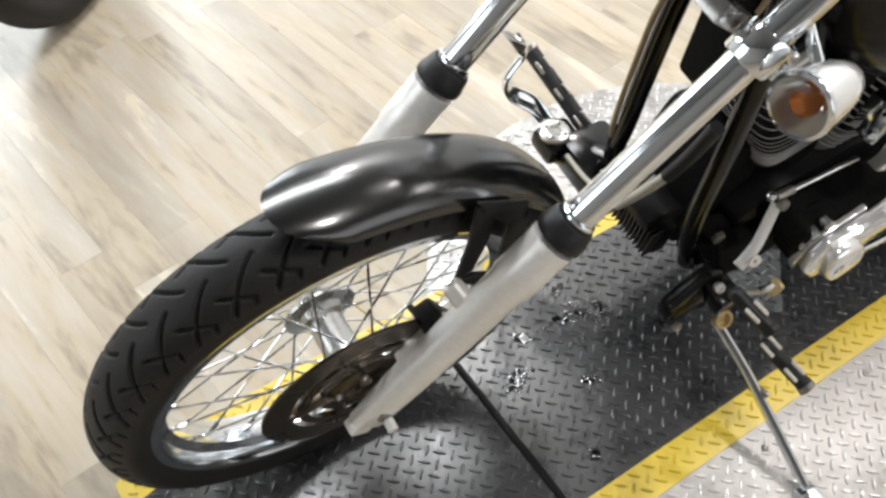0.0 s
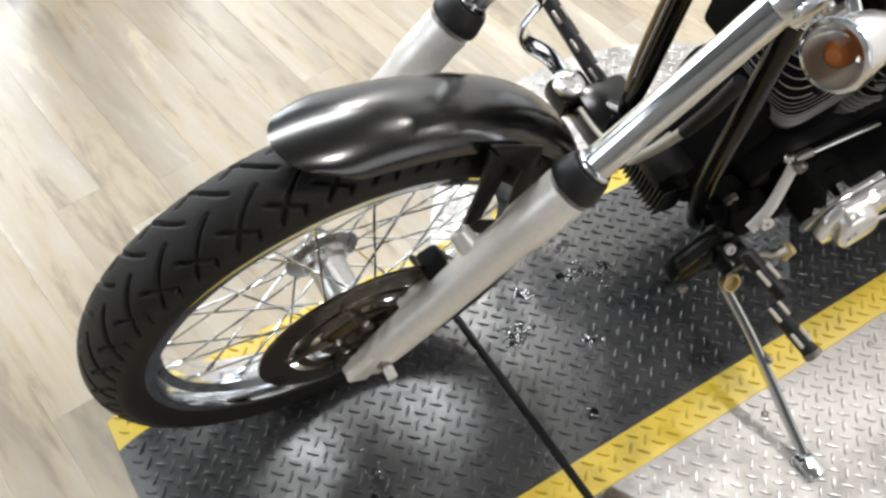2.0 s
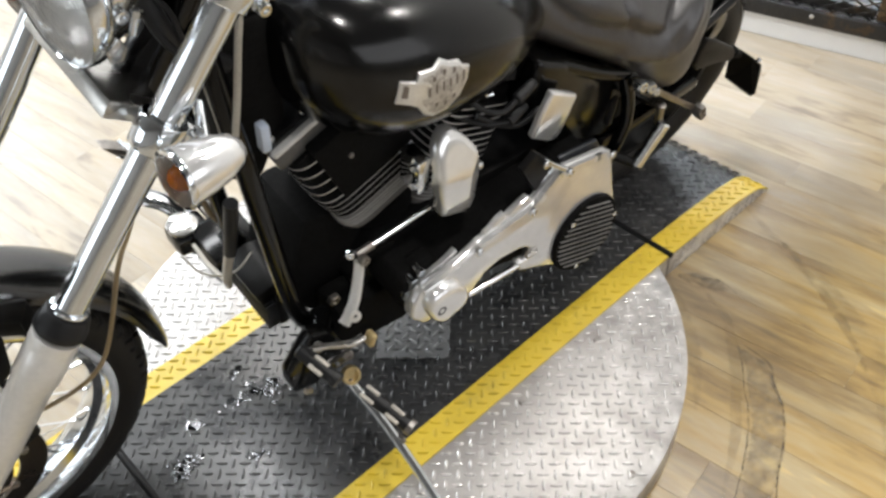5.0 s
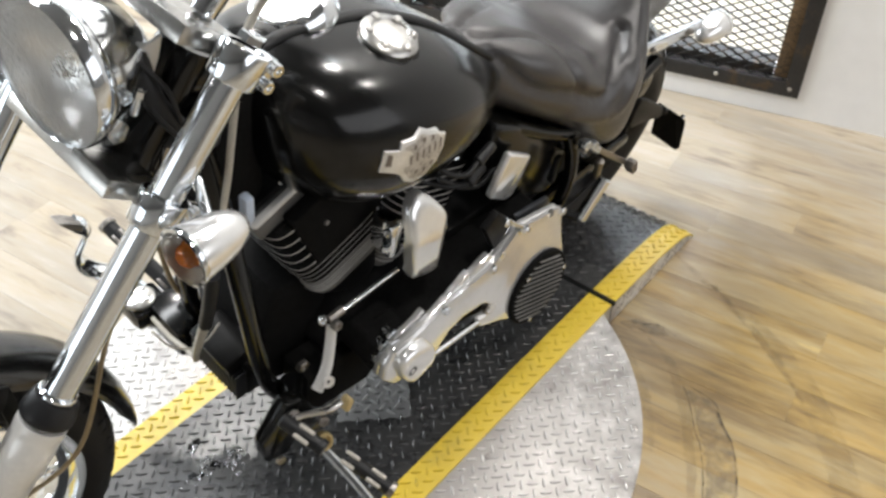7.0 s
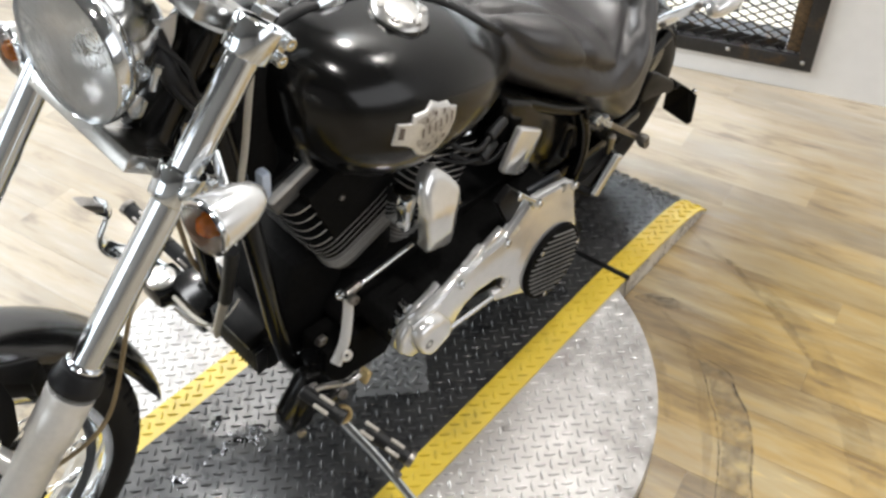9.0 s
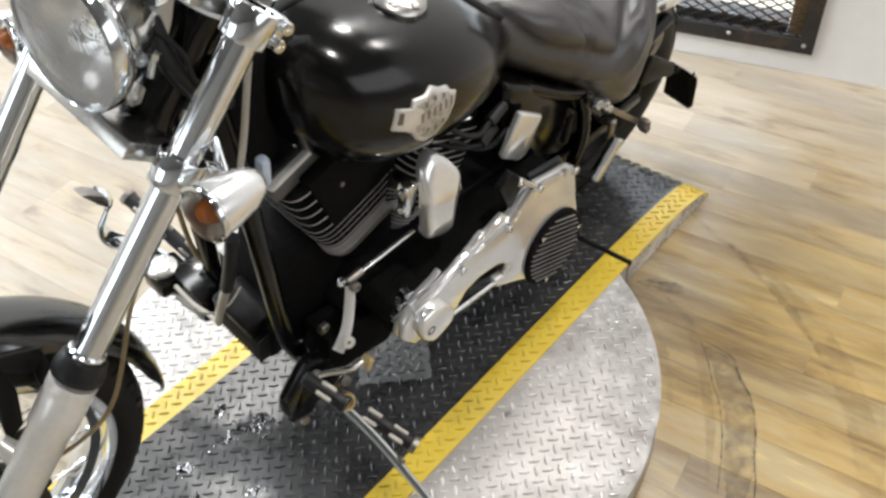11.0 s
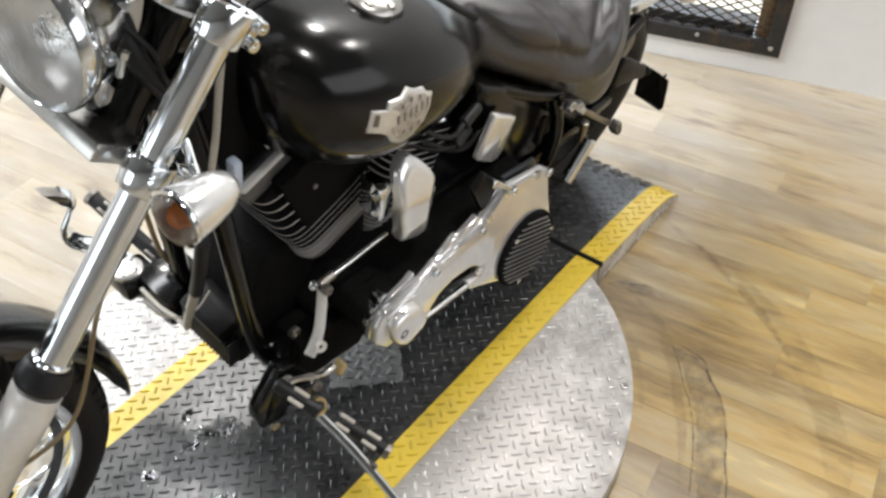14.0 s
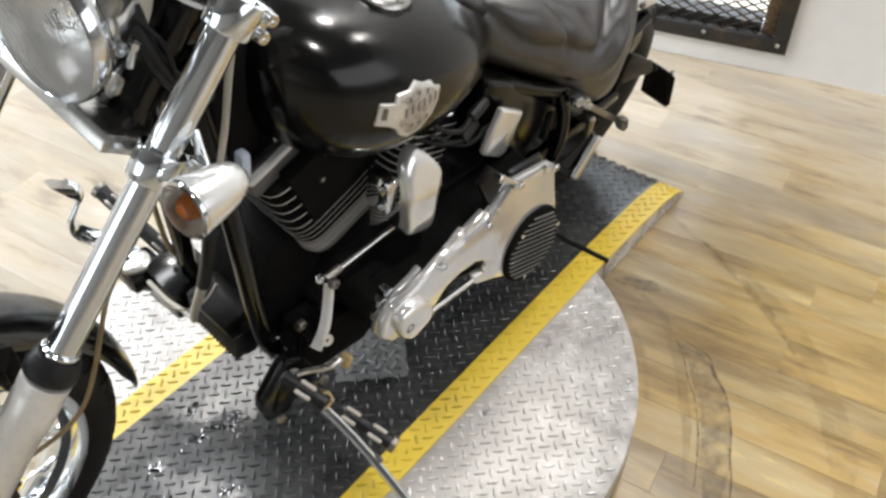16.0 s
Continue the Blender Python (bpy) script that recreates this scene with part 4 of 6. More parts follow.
def front_fender():
    """A thin rolled steel fender that hugs the front tyre and tapers to its tail."""
    n, m = 60, 24
    bm = bmesh.new()
    rings = []
    for i in range(n + 1):
        k = i / n
        start = max(0, 1 - i / 11) ** 2
        tail = min(max((k - 0.84) / 0.16, 0), 1)
        nose = 1 - 0.16 * max(0, 1 - i / 5) ** 2
        wdt = 0.058 * nose * math.sqrt(max(1 - (tail * 0.93) ** 2, 0.02))
        crown = 0.380 + 0.008 * k + 0.021 * max(0, 1 - k / 0.4) ** 2
        ro, ri = [], []
        for j in range(m + 1):
            b = -1 + 2 * j / m
            a = radians(101.5 - 108.5 * k - 8 * b * b * start)
            y = wdt * math.sin(b * 1.45) / math.sin(1.45)
            r = crown - (0.030 * (1 - 0.75 * tail)) * (1 - math.cos(b * 1.45)) / (1 - math.cos(1.45))
            ro.append(FW + Vector((r * math.cos(a), y, r * math.sin(a))))
            ri.append(FW + Vector(((r - 0.0022) * math.cos(a), y * 0.965, (r - 0.0022) * math.sin(a))))
        rings.append(ro + list(reversed(ri)))
    loft(bm, rings)
    top = part("front_fender", bm, FENDER_PAINT, bike, "gloss black front fender", matrix=STEER)
    bm = bmesh.new()
    for o in ([(-1.240, 0.685), (-1.210, 0.650), (-1.207, 0.596), (-1.219, 0.525), (-1.246, 0.505), (-1.238, 0.600)], [(-1.180, 0.612), (-1.160, 0.640), (-1.157, 0.532), (-1.176, 0.470), (-1.180, 0.530)], [(-1.240, 0.695), (-1.160, 0.646), (-1.176, 0.604), (-1.210, 0.642)], [(-1.248, 0.510), (-1.215, 0.508), (-1.176, 0.478), (-1.186, 0.447)]):
        slab(bm, o, -0.070, -0.064, 0.0015)
    part("fender_bracket", bm, BLACK_SATIN, top, "black slotted fender bracket")
    return top


front_fender()


def fork_leg(side):
    y, ahead = (0.134, 0.014) if side > 0 else (-0.132, 0.0)
    top = empty("fork_leg", bike, STEER)
    top["label"] = "fork leg with satin slider and chrome tube"
    base, boot = on_fork(0.345, y, ahead), on_fork(0.618 if side > 0 else 0.622, y, ahead)
    n = (boot - base).length
    bm = bmesh.new()
    lathe(bm, base - RAKE * 0.035, RAKE, [(0.004, 0), (0.019, 0.0), (0.0225, 0.006), (0.025, 0.05), (0.0265, 0.10), (0.0275, 0.16), (0.0285, n - 0.05), (0.0315, n - 0.040), (0.0318, n + 0.005), (0.0305, n + 0.012), (0.0318, n + 0.018), (0.0318, n + 0.034)], 40)
    part("slider", bm, ALUMINIUM, top, "satin aluminium fork slider")
    bm = bmesh.new()
    lathe(bm, base + RAKE * (n - 0.002), RAKE, [(0.0325, 0.008), (0.0338, 0.010), (0.0338, 0.019), (0.0322, 0.023), (0.0295, 0.036), (0.0270, 0.040), (0.0210, 0.041)], 40)
    part("dust_boot", bm, RUBBER, top, "black rubber dust boot")
    bm = bmesh.new()
    lathe(bm, base + RAKE * (n + 0.040), RAKE, [(0.0208, 0), (0.0245, 0.001), (0.0245, 0.004), (0.0225, 0.006), (0.0208, 0.006)], 40, False)
    part("retaining_ring", bm, CHROME, top)
    bm = bmesh.new()
    rod(bm, base + RAKE * n, on_fork(1.034, y, ahead), 0.0205, seg=40)
    part("tube", bm, CHROME, top, "polished chrome fork tube")
    bm = bmesh.new()
    block(bm, on_fork(0.345, y) - RAKE * 0.02, (0.044, 0.030, 0.060), 0.006, TURN)
    block(bm, on_fork(0.335, y) - RAKE * 0.045, (0.036, 0.026, 0.020), 0.004, TURN)
    part("axle_clamp", bm, ALUMINIUM, top, "satin aluminium axle clamp")
    lug = Vector((-1.258, 0.080 * side, 0.528))
    bm = bmesh.new()
    rod(bm, on_fork(0.505, y), lug + Vector((0, -0.006 * side, 0)), 0.017, 0.014, 20)
    part("fender_lug", bm, ALUMINIUM, top)
    small_bolt("bolt", lug + Vector((-0.002, -0.004 * side, 0.006)), (-0.4, -side * 0.5, 0.8), 0.007, 0.006, CHROME, top)
    if side < 0:
        bm = bmesh.new()
        block(bm, on_fork(0.43, y + 0.03, -0.02), (0.05, 0.02, 0.10), 0.006, TURN)
        part("caliper_mount", bm, ALUMINIUM, top)
    return top


for s in (-1, 1):
    fork_leg(s)
bm = bmesh.new()
rod(bm, FW + Vector((0.008, -0.135, 0)), FW + Vector((0.008, 0.155, 0)), 0.0095, seg=20)
axle = part("front_axle", bm, STEEL, bike, matrix=STEER)
small_bolt("axle_nut", FW + Vector((0.008, -0.133, 0)), (0, -1, 0), 0.0125, 0.010, STEEL, axle)
bm = bmesh.new()
rod(bm, FW + Vector((0.008, -0.145, 0)), FW + Vector((0.008, -0.163, 0)), 0.008, seg=14)
part("axle_end", bm, ALUMINIUM, axle)


def sections(rows, power=2.4, n=40):
    """Rounded cross-sections along x: rows of x, half width, bottom, top."""
    out = []
    for x, hw, zb, zt in rows:
        c, h = (zb + zt) / 2, (zt - zb) / 2
        ring = []
        for k in range(n):
            a = 2 * math.pi * k / n
            ca, sa = math.cos(a), math.sin(a)
            ring.append(Vector((x, hw * math.copysign(abs(ca) ** (2 / power), ca), c + h * math.copysign(abs(sa) ** (2 / power), sa))))
        out.append(ring)
    return out


def spread(rows, n=6):
    """Fills rows in smoothly."""
    a = smooth_path([Vector((r[0], r[1], r[2])) for r in rows], n)
    b = smooth_path([Vector((r[3], 0, 0)) for r in rows], n)
    return [(p.x, max(p.y, 0.002), p.z, q.x) for p, q in zip(a, b)]


TANK_ROWS = spread([(-0.758, 0.02, 0.800, 0.850), (-0.753, 0.065, 0.764, 0.880), (-0.732, 0.115, 0.718, 0.903), (-0.690, 0.158, 0.676, 0.917), (-0.620, 0.184, 0.644, 0.912), (-0.520, 0.184, 0.626, 0.890), (-0.420, 0.163, 0.622, 0.848), (-0.330, 0.125, 0.628, 0.788), (-0.250, 0.072, 0.636, 0.725), (-0.205, 0.03, 0.634, 0.690)])
TANK_POWER = 2.35


def tank_side(x, z):
    """Half the tank's width at a place on its side."""
    for p, q in zip(TANK_ROWS, TANK_ROWS[1:]):
        if p[0] <= x <= q[0] and q[0] > p[0]:
            k = (x - p[0]) / (q[0] - p[0])
            hw, zb, zt = (p[n] + (q[n] - p[n]) * k for n in (1, 2, 3))
            e = min(abs(z - (zb + zt) / 2) / ((zt - zb) / 2), 0.999)
            return hw * (1 - e**TANK_POWER) ** (1 / TANK_POWER)
    return 0.0


def tank_patch(name, outline, lift, thick, mat, parent, label=""):
    """A thin plate that lies on the tank's left side."""
    bm = bmesh.new()
    n = len(outline)
    cx, cz = sum(p[0] for p in outline) / n, sum(p[1] for p in outline) / n
    rings = []
    for inner, t in ((1.0, lift), (1.0, lift + thick * 0.7), (0.965, lift + thick), (0.5, lift + thick), (0.04, lift + thick)):
        rings.append([(cx + (x - cx) * inner, -tank_side(cx + (x - cx) * inner, cz + (z - cz) * inner) - t, cz + (z - cz) * inner) for x, z in outline])
    loft(bm, rings)
    return part(name, bm, mat, parent, label)


def fuel_tank():
    bm = bmesh.new()
    loft(bm, sections(TANK_ROWS, TANK_POWER, 64))
    top = part("fuel_tank", bm, TANK_PAINT, bike, "satin black teardrop fuel tank")
    at, up = Vector((-0.540, -0.062, 0.886)), Vector((0.16, -0.22, 1)).normalized()
    bm = bmesh.new()
    lathe(bm, at - up * 0.006, up, [(0.046, 0), (0.049, 0.003), (0.049, 0.006), (0.044, 0.008), (0.040, 0.010)], 40)
    part("cap_collar", bm, BLACK_SATIN, top)
    bm = bmesh.new()
    lathe(bm, at, up, [(0.040, 0), (0.044, 0.003), (0.044, 0.012), (0.040, 0.017), (0.030, 0.020), (0.027, 0.017), (0.012, 0.019), (0, 0.019)], 40)
    for k in range(6):
        a, b, _ = frame_axes(up)
        q = at + up * 0.018 + (a * math.cos(k * 1.047) + b * math.sin(k * 1.047)) * 0.033
        lathe(bm, q, up, [(0.007, 0), (0.007, 0.003), (0.004, 0.005), (0, 0.005)], 10, False)
    part("fuel_cap", bm, HUB, top, "satin chrome fuel cap with a raised figure")
    shield = [(-0.654, 0.788), (-0.646, 0.821), (-0.622, 0.813), (-0.617, 0.824), (-0.594, 0.821), (-0.580, 0.829), (-0.565, 0.819), (-0.548, 0.814), (-0.541, 0.803), (-0.529, 0.797), (-0.534, 0.777), (-0.546, 0.756), (-0.568, 0.739), (-0.592, 0.737), (-0.610, 0.750), (-0.620, 0.768), (-0.632, 0.778)]
    badge = tank_patch("badge", shield, 0.0, 0.004, BADGE, top, "plain nickel shield-shaped badge")
    field = [(-0.615, 0.775), (-0.613, 0.816), (-0.594, 0.815), (-0.581, 0.822), (-0.566, 0.813), (-0.548, 0.806), (-0.538, 0.794), (-0.541, 0.777), (-0.552, 0.759), (-0.570, 0.746), (-0.590, 0.744), (-0.604, 0.755)]
    tank_patch("field", field, 0.0041, 0.0004, BADGE_FIELD, badge, "mottled worn field")
    tank_patch("inlay", [(-0.647, 0.797), (-0.642, 0.815), (-0.635, 0.812), (-0.638, 0.794)], 0.0042, 0.0004, BADGE_DARK, badge)
    for k in range(6):
        x = -0.606 + 0.0122 * k
        tank_patch("inlay", [(x, 0.783 + 0.002 * (k % 2)), (x + 0.0035, 0.782), (x + 0.0038, 0.797), (x + 0.0006, 0.798)], 0.0046, 0.0003, BADGE_DARK, badge)
    for x, z in ((-0.598, 0.808), (-0.580, 0.811), (-0.562, 0.806), (-0.594, 0.762), (-0.578, 0.757), (-0.563, 0.763)):
        tank_patch("inlay", [(x, z - 0.004), (x + 0.005, z - 0.003), (x + 0.006, z + 0.003), (x + 0.001, z + 0.004)], 0.0046, 0.0003, BADGE_DARK, badge)
    line = []
    for x, y in ((-0.752, 0.0), (-0.735, 0.0), (-0.690, 0.0), (-0.620, 0.0), (-0.520, -0.004), (-0.430, -0.025), (-0.340, -0.060), (-0.275, -0.055)):
        for p, q in zip(TANK_ROWS, TANK_ROWS[1:]):
            if p[0] <= x <= q[0] and q[0] > p[0]:
                hw, zb, zt = (p[n] + (q[n] - p[n]) * (x - p[0]) / (q[0] - p[0]) for n in (1, 2, 3))
                line.append((x, y, (zb + zt) / 2 + (zt - zb) / 2 * (1 - (abs(y) / hw) ** TANK_POWER) ** (1 / TANK_POWER)))
                break
    bm = bmesh.new()
    pipe(bm, line, 0.010, 12, 6, 0.8)
    part("tank_seam", bm, RUBBER, top, "thick black trim along the tank's ridge")
    bm = bmesh.new()
    lathe(bm, (-0.615, 0.048, 0.893), (-0.25, 0.1, 1), [(0.062, 0), (0.066, 0.006), (0.064, 0.020), (0.056, 0.034), (0.050, 0.038), (0.046, 0.034), (0, 0.033)], 48)
    part("dash_housing", bm, CHROME, top, "chrome dial housing on the tank")
    return top


tank = fuel_tank()


def seat():
    """A stepped two-up seat with sewn cushions and a skirt that hangs over the frame."""
    rows = [(-0.325, 0.035, 0.680, 0.735), (-0.29, 0.072, 0.645, 0.762), (-0.20, 0.118, 0.585, 0.750), (-0.09, 0.152, 0.512, 0.698), (0.0, 0.170, 0.428, 0.655), (0.07, 0.178, 0.372, 0.655), (0.12, 0.168, 0.355, 0.690), (0.155, 0.132, 0.42, 0.728), (0.20, 0.095, 0.54, 0.755), (0.36, 0.076, 0.60, 0.750), (0.44, 0.062, 0.62, 0.735), (0.48, 0.03, 0.64, 0.70)]
    creases = (
        (-0.0120, 0.009, [(-0.276, -0.018, 0.762), (-0.238, -0.035, 0.758), (-0.181, -0.051, 0.741), (-0.133, -0.074, 0.715), (-0.104, -0.121, 0.683), (-0.094, -0.148, 0.640)]),
        (-0.0140, 0.014, [(-0.277, -0.056, 0.754), (-0.265, -0.079, 0.737), (-0.241, -0.099, 0.702), (-0.195, -0.120, 0.667), (-0.110, -0.146, 0.631), (-0.018, -0.164, 0.590), (0.017, -0.152, 0.611), (0.058, -0.124, 0.633), (0.096, -0.094, 0.660)]),
        (0.0095, 0.014, [(-0.096, -0.147, 0.572), (-0.060, -0.158, 0.559), (-0.019, -0.167, 0.547), (0.023, -0.174, 0.542), (0.048, -0.175, 0.555), (0.063, -0.172, 0.577), (0.082, -0.161, 0.603), (0.092, -0.145, 0.640)]),
        (-0.0220, 0.008, [(-0.092, -0.150, 0.553), (-0.075, -0.154, 0.530), (-0.060, -0.156, 0.505)]),
    )
    lines = [(depth, wide, [Vector(p) for p in smooth_path([Vector(q) for q in pts], 8)]) for depth, wide, pts in creases]
    bulges = ((0.010, 0.052, Vector((-0.165, -0.095, 0.700))), (0.008, 0.035, Vector((-0.045, -0.110, 0.668))))

    def shift(p):
        """How far the padding stands out at a place: seams sink, the skirt's ridge and the cushions swell."""
        q = Vector((p.x, -abs(p.y), p.z))
        out = sum(depth * math.exp(-(min((q - c).length_squared for c in pts) / wide**2)) for depth, wide, pts in lines)
        return out + sum(h * math.exp(-(q - c).length_squared / r**2) for h, r, c in bulges)

    bm = bmesh.new()
    loft(bm, sections(spread(rows, 12), 2.9, 120))
    bm.normal_update()
    for v, n in [(v, v.normal.copy()) for v in bm.verts]:
        if v.co.x < 0.16:
            v.co += n * shift(v.co)
    top = part("seat", bm, LEATHER, bike, "black vinyl two-up seat")
    return top


seat()


def rear_fender():
    bm = bmesh.new()
    rings = []
    n, m = 44, 20
    for i in range(n + 1):
        a = radians(150 - 172 * i / n)
        ro, ri = [], []
        for j in range(m + 1):
            b = -1 + 2 * j / m
            y = 0.092 * math.sin(b * 1.4) / math.sin(1.4)
            r = 0.313 - 0.055 * ((1 - math.cos(b * 1.4)) / (1 - math.cos(1.4)))
            ro.append(RW + Vector((r * math.cos(a), y, 0.004 + r * math.sin(a))))
            ri.append(RW + Vector(((r - 0.003) * math.cos(a), y * 0.97, 0.004 + (r - 0.003) * math.sin(a))))
        rings.append(ro + list(reversed(ri)))
    loft(bm, rings)
    top = part("rear_fender", bm, BLACK_PAINT, bike, "gloss black rear fender")
    bm = bmesh.new()
    slab(bm, [(0.10, 0.560), (0.20, 0.580), (0.46, 0.545), (0.47, 0.515), (0.20, 0.548), (0.10, 0.530)], -0.112, -0.098, 0.004)
    part("fender_strut", bm, CHROME, top, "chrome fender strut")
    for x in (0.24, 0.40):
        small_bolt("bolt", Vector((x, -0.112, 0.560 - (x - 0.24) * 0.12)), (0, -1, 0), 0.008, 0.006, STEEL, top)
    return top


rear_fender()


def turn_signal(at, ahead, foot, name="turn_signal", matrix=None, scale=1.0):
    top = empty(name, bike, matrix)
    top["label"] = "chrome bullet turn signal with smoked lens and amber bulb"
    ahead = Vector(ahead).normalized()
    k = scale
    bm = bmesh.new()
    lathe(bm, at, ahead, [(0, -0.096 * k), (0.014 * k, -0.092 * k), (0.026 * k, -0.079 * k), (0.035 * k, -0.054 * k), (0.0405 * k, -0.020 * k), (0.043 * k, 0.006 * k), (0.043 * k, 0.012 * k), (0.040 * k, 0.012 * k), (0.036 * k, -0.012 * k), (0.018 * k, -0.04 * k), (0, -0.045 * k)], 40, False)
    part("housing", bm, COVER_CHROME, top)
    bm = bmesh.new()
    lathe(bm, at, ahead, [(0.0405 * k, 0.006 * k), (0.041 * k, 0.012 * k), (0.036 * k, 0.021 * k), (0.02 * k, 0.027 * k), (0, 0.029 * k)], 40, False)
    part("lens", bm, SMOKE, top, "smoked clear lens")
    bm = bmesh.new()
    lathe(bm, at, ahead, [(0.040 * k, 0.008 * k), (0.0445 * k, 0.008 * k), (0.0455 * k, 0.012 * k), (0.0445 * k, 0.016 * k), (0.0395 * k, 0.017 * k), (0.040 * k, 0.008 * k)], 40, False)
    part("bezel", bm, CHROME, top, "thin chrome lens ring")
    bm = bmesh.new()
    lathe(bm, at - ahead * 0.025 * k, ahead, [(0.011 * k, 0), (0.016 * k, 0.014 * k), (0.015 * k, 0.030 * k), (0.009 * k, 0.038 * k), (0, 0.040 * k)], 20)
    part("bulb", bm, AMBER, top, "amber bulb")
    bm = bmesh.new()
    rod(bm, at - ahead * 0.030 * k + (Vector(foot) - at).normalized() * 0.02, foot, 0.009 * k, 0.008 * k, 12)
    part("stalk", bm, CHROME, top)
    return top


for s in (-1, 1):
    turn_signal(Vector((-0.968, 0.200 * s, 0.875)), (-0.97, 0.09 * s, 0.09), on_fork(0.905, 0.135 * s, -0.03), matrix=STEER, scale=0.82)
turn_signal(Vector((0.545, -0.115, 0.500)), (0.97, 0, 0.1), (0.46, -0.104, 0.530), scale=0.8)
turn_signal(Vector((0.545, 0.115, 0.500)), (0.97, 0, 0.1), (0.46, 0.104, 0.530), scale=0.8)

UP_F, UP_R = Vector((-0.383, 0, 0.924)), Vector((0.383, 0, 0.924))


def local(base, axis, across, along, y=0.0):
    """A point on a cylinder's side: across its fins, along its axis."""
    return base + Vector((axis.z, 0, -axis.x)) * across + axis * along + Vector((0, y, 0))


def rounded(hx, hy, power=0.36, n=48):
    out = []
    for q in range(n):
        a = 2 * math.pi * q / n
        ca, sa = math.cos(a), math.sin(a)
        out.append((hx * math.copysign(abs(ca) ** power, ca), hy * math.copysign(abs(sa) ** power, sa)))
    return out


def cylinder(base, axis, name, half, heights, rocker_at):
    """A finned cylinder with its head and rocker box; the fins' rims are machined bright."""
    top = empty(name, bike)
    top["label"] = "black finned engine cylinder with machined fin edges"
    turn = Vector((0, 0, 1)).rotation_difference(axis).to_matrix()
    bm = bmesh.new()
    lathe(bm, base, axis, [(0.070, 0), (0.070, rocker_at - 0.03)], 32)
    part("barrel", bm, BLACK_SATIN, top)
    bm = bmesh.new()
    lathe(bm, base - axis * 0.02, axis, [(0.070, 0), (0.080, 0.010), (0.082, 0.030), (0.082, 0.066)], 40)
    part("cylinder_base", bm, BLACK_SATIN, top)
    low = heights[0]
    bm = bmesh.new()
    rings = []
    for f, h in ((0.66, low - 0.088), (0.82, low - 0.080), (0.92, low - 0.066), (0.98, low - 0.046), (1.0, low - 0.028), (1.0, low - 0.008), (0.97, low - 0.006)):
        rings.append([base + axis * h + turn @ Vector((x * f, y * f, 0)) for x, y in rounded(half, 0.088)])
    loft(bm, rings)
    part("lower_band", bm, FIN_BAND, top, "grey machined lower band")
    for h in (low - 0.0115, low - 0.0195, low - 0.0275, low - 0.0355):
        bm = bmesh.new()
        loft(bm, [[base + axis * (h + z) + turn @ Vector((x * f, y * f, 0)) for x, y in rounded(half, 0.088)] for f, z in ((0.97, -0.0012), (1.012, -0.0009), (1.012, 0.0009), (0.97, 0.0012))])
        part("band_rib", bm, FIN_EDGE, top)
    for k, h in enumerate(heights):
        at = base + axis * h
        thick = 0.0020 if k < 4 else 0.0027
        bm = bmesh.new()
        outline = rounded(half + 0.002 * min(k, 3), 0.088)
        loft(bm, [[at + turn @ Vector((x * f, y * f, z)) for x, y in outline] for f, z in ((0.4, -thick), (0.98, -thick * 0.95), (1, -thick * 0.6), (1, thick * 0.6), (0.98, thick * 0.95), (0.4, thick))], True, False)
        fin = part("fin", bm, BLACK_SATIN, top)
        fin.data.materials.append(FIN_EDGE)
        for p in fin.data.polygons:
            if abs(p.normal.dot(axis)) < 0.85:
                p.material_index = 1
    bm = bmesh.new()
    block(bm, base + axis * (rocker_at - 0.036), (2 * half - 0.02, 0.150, 0.03), 0.008, turn)
    part("cylinder_head", bm, BLACK_SATIN, top)
    bm = bmesh.new()
    block(bm, base + axis * rocker_at, (2 * half + 0.028, 0.138, 0.036), 0.005, turn)
    box = part("rocker_box", bm, ROCKER, top, "grey cast rocker box")
    bm = bmesh.new()
    block(bm, base + axis * (rocker_at + 0.019), (2 * half - 0.004, 0.096, 0.010), 0.004, turn, 1)
    part("rocker_lid", bm, BLACK_SATIN, box, "black rocker lid")
    bm = bmesh.new()
    for side in (-1, 1):
        block(bm, base + axis * (rocker_at + 0.0165) + Vector((0, 0.061 * side, 0)), (2 * half + 0.022, 0.016, 0.010), 0.004, turn, 1)
    part("rocker_edge", bm, ALUMINIUM, box, "bright chamfered edge")
    for across in (-half + 0.004, -half * 0.25):
        small_bolt("bolt", local(base, axis, across, rocker_at + 0.027, -0.045), axis, 0.007, 0.009, CHROME, box)
    return top


F_BASE, R_BASE = Vector((-0.560, 0, 0.388)), Vector((-0.456, 0, 0.380))
front_cylinder = cylinder(F_BASE, UP_F, "front_cylinder", 0.090, [0.118 + 0.0155 * k for k in range(4)] + [0.182 + 0.0290 * k for k in range(5)], 0.326)
bm = bmesh.new()
corners = [local(F_BASE, UP_F, u, v) for u, v in ((-0.056, 0.176), (0.090, 0.176), (0.090, 0.322), (-0.056, 0.322))]
slab(bm, [(p.x, p.z) for p in corners], -0.0935, -0.05, 0.005)
side_plate = part("side_plate", bm, MATTE, front_cylinder, "smooth black plate over the fins")
small_bolt("screw", local(F_BASE, UP_F, -0.010, 0.262, -0.0935), (0, -1, 0), 0.0045, 0.004, STEEL, side_plate, 12)
cylinder(R_BASE, UP_R, "rear_cylinder", 0.076, [0.034 + 0.0145 * k for k in range(12)], 0.245)


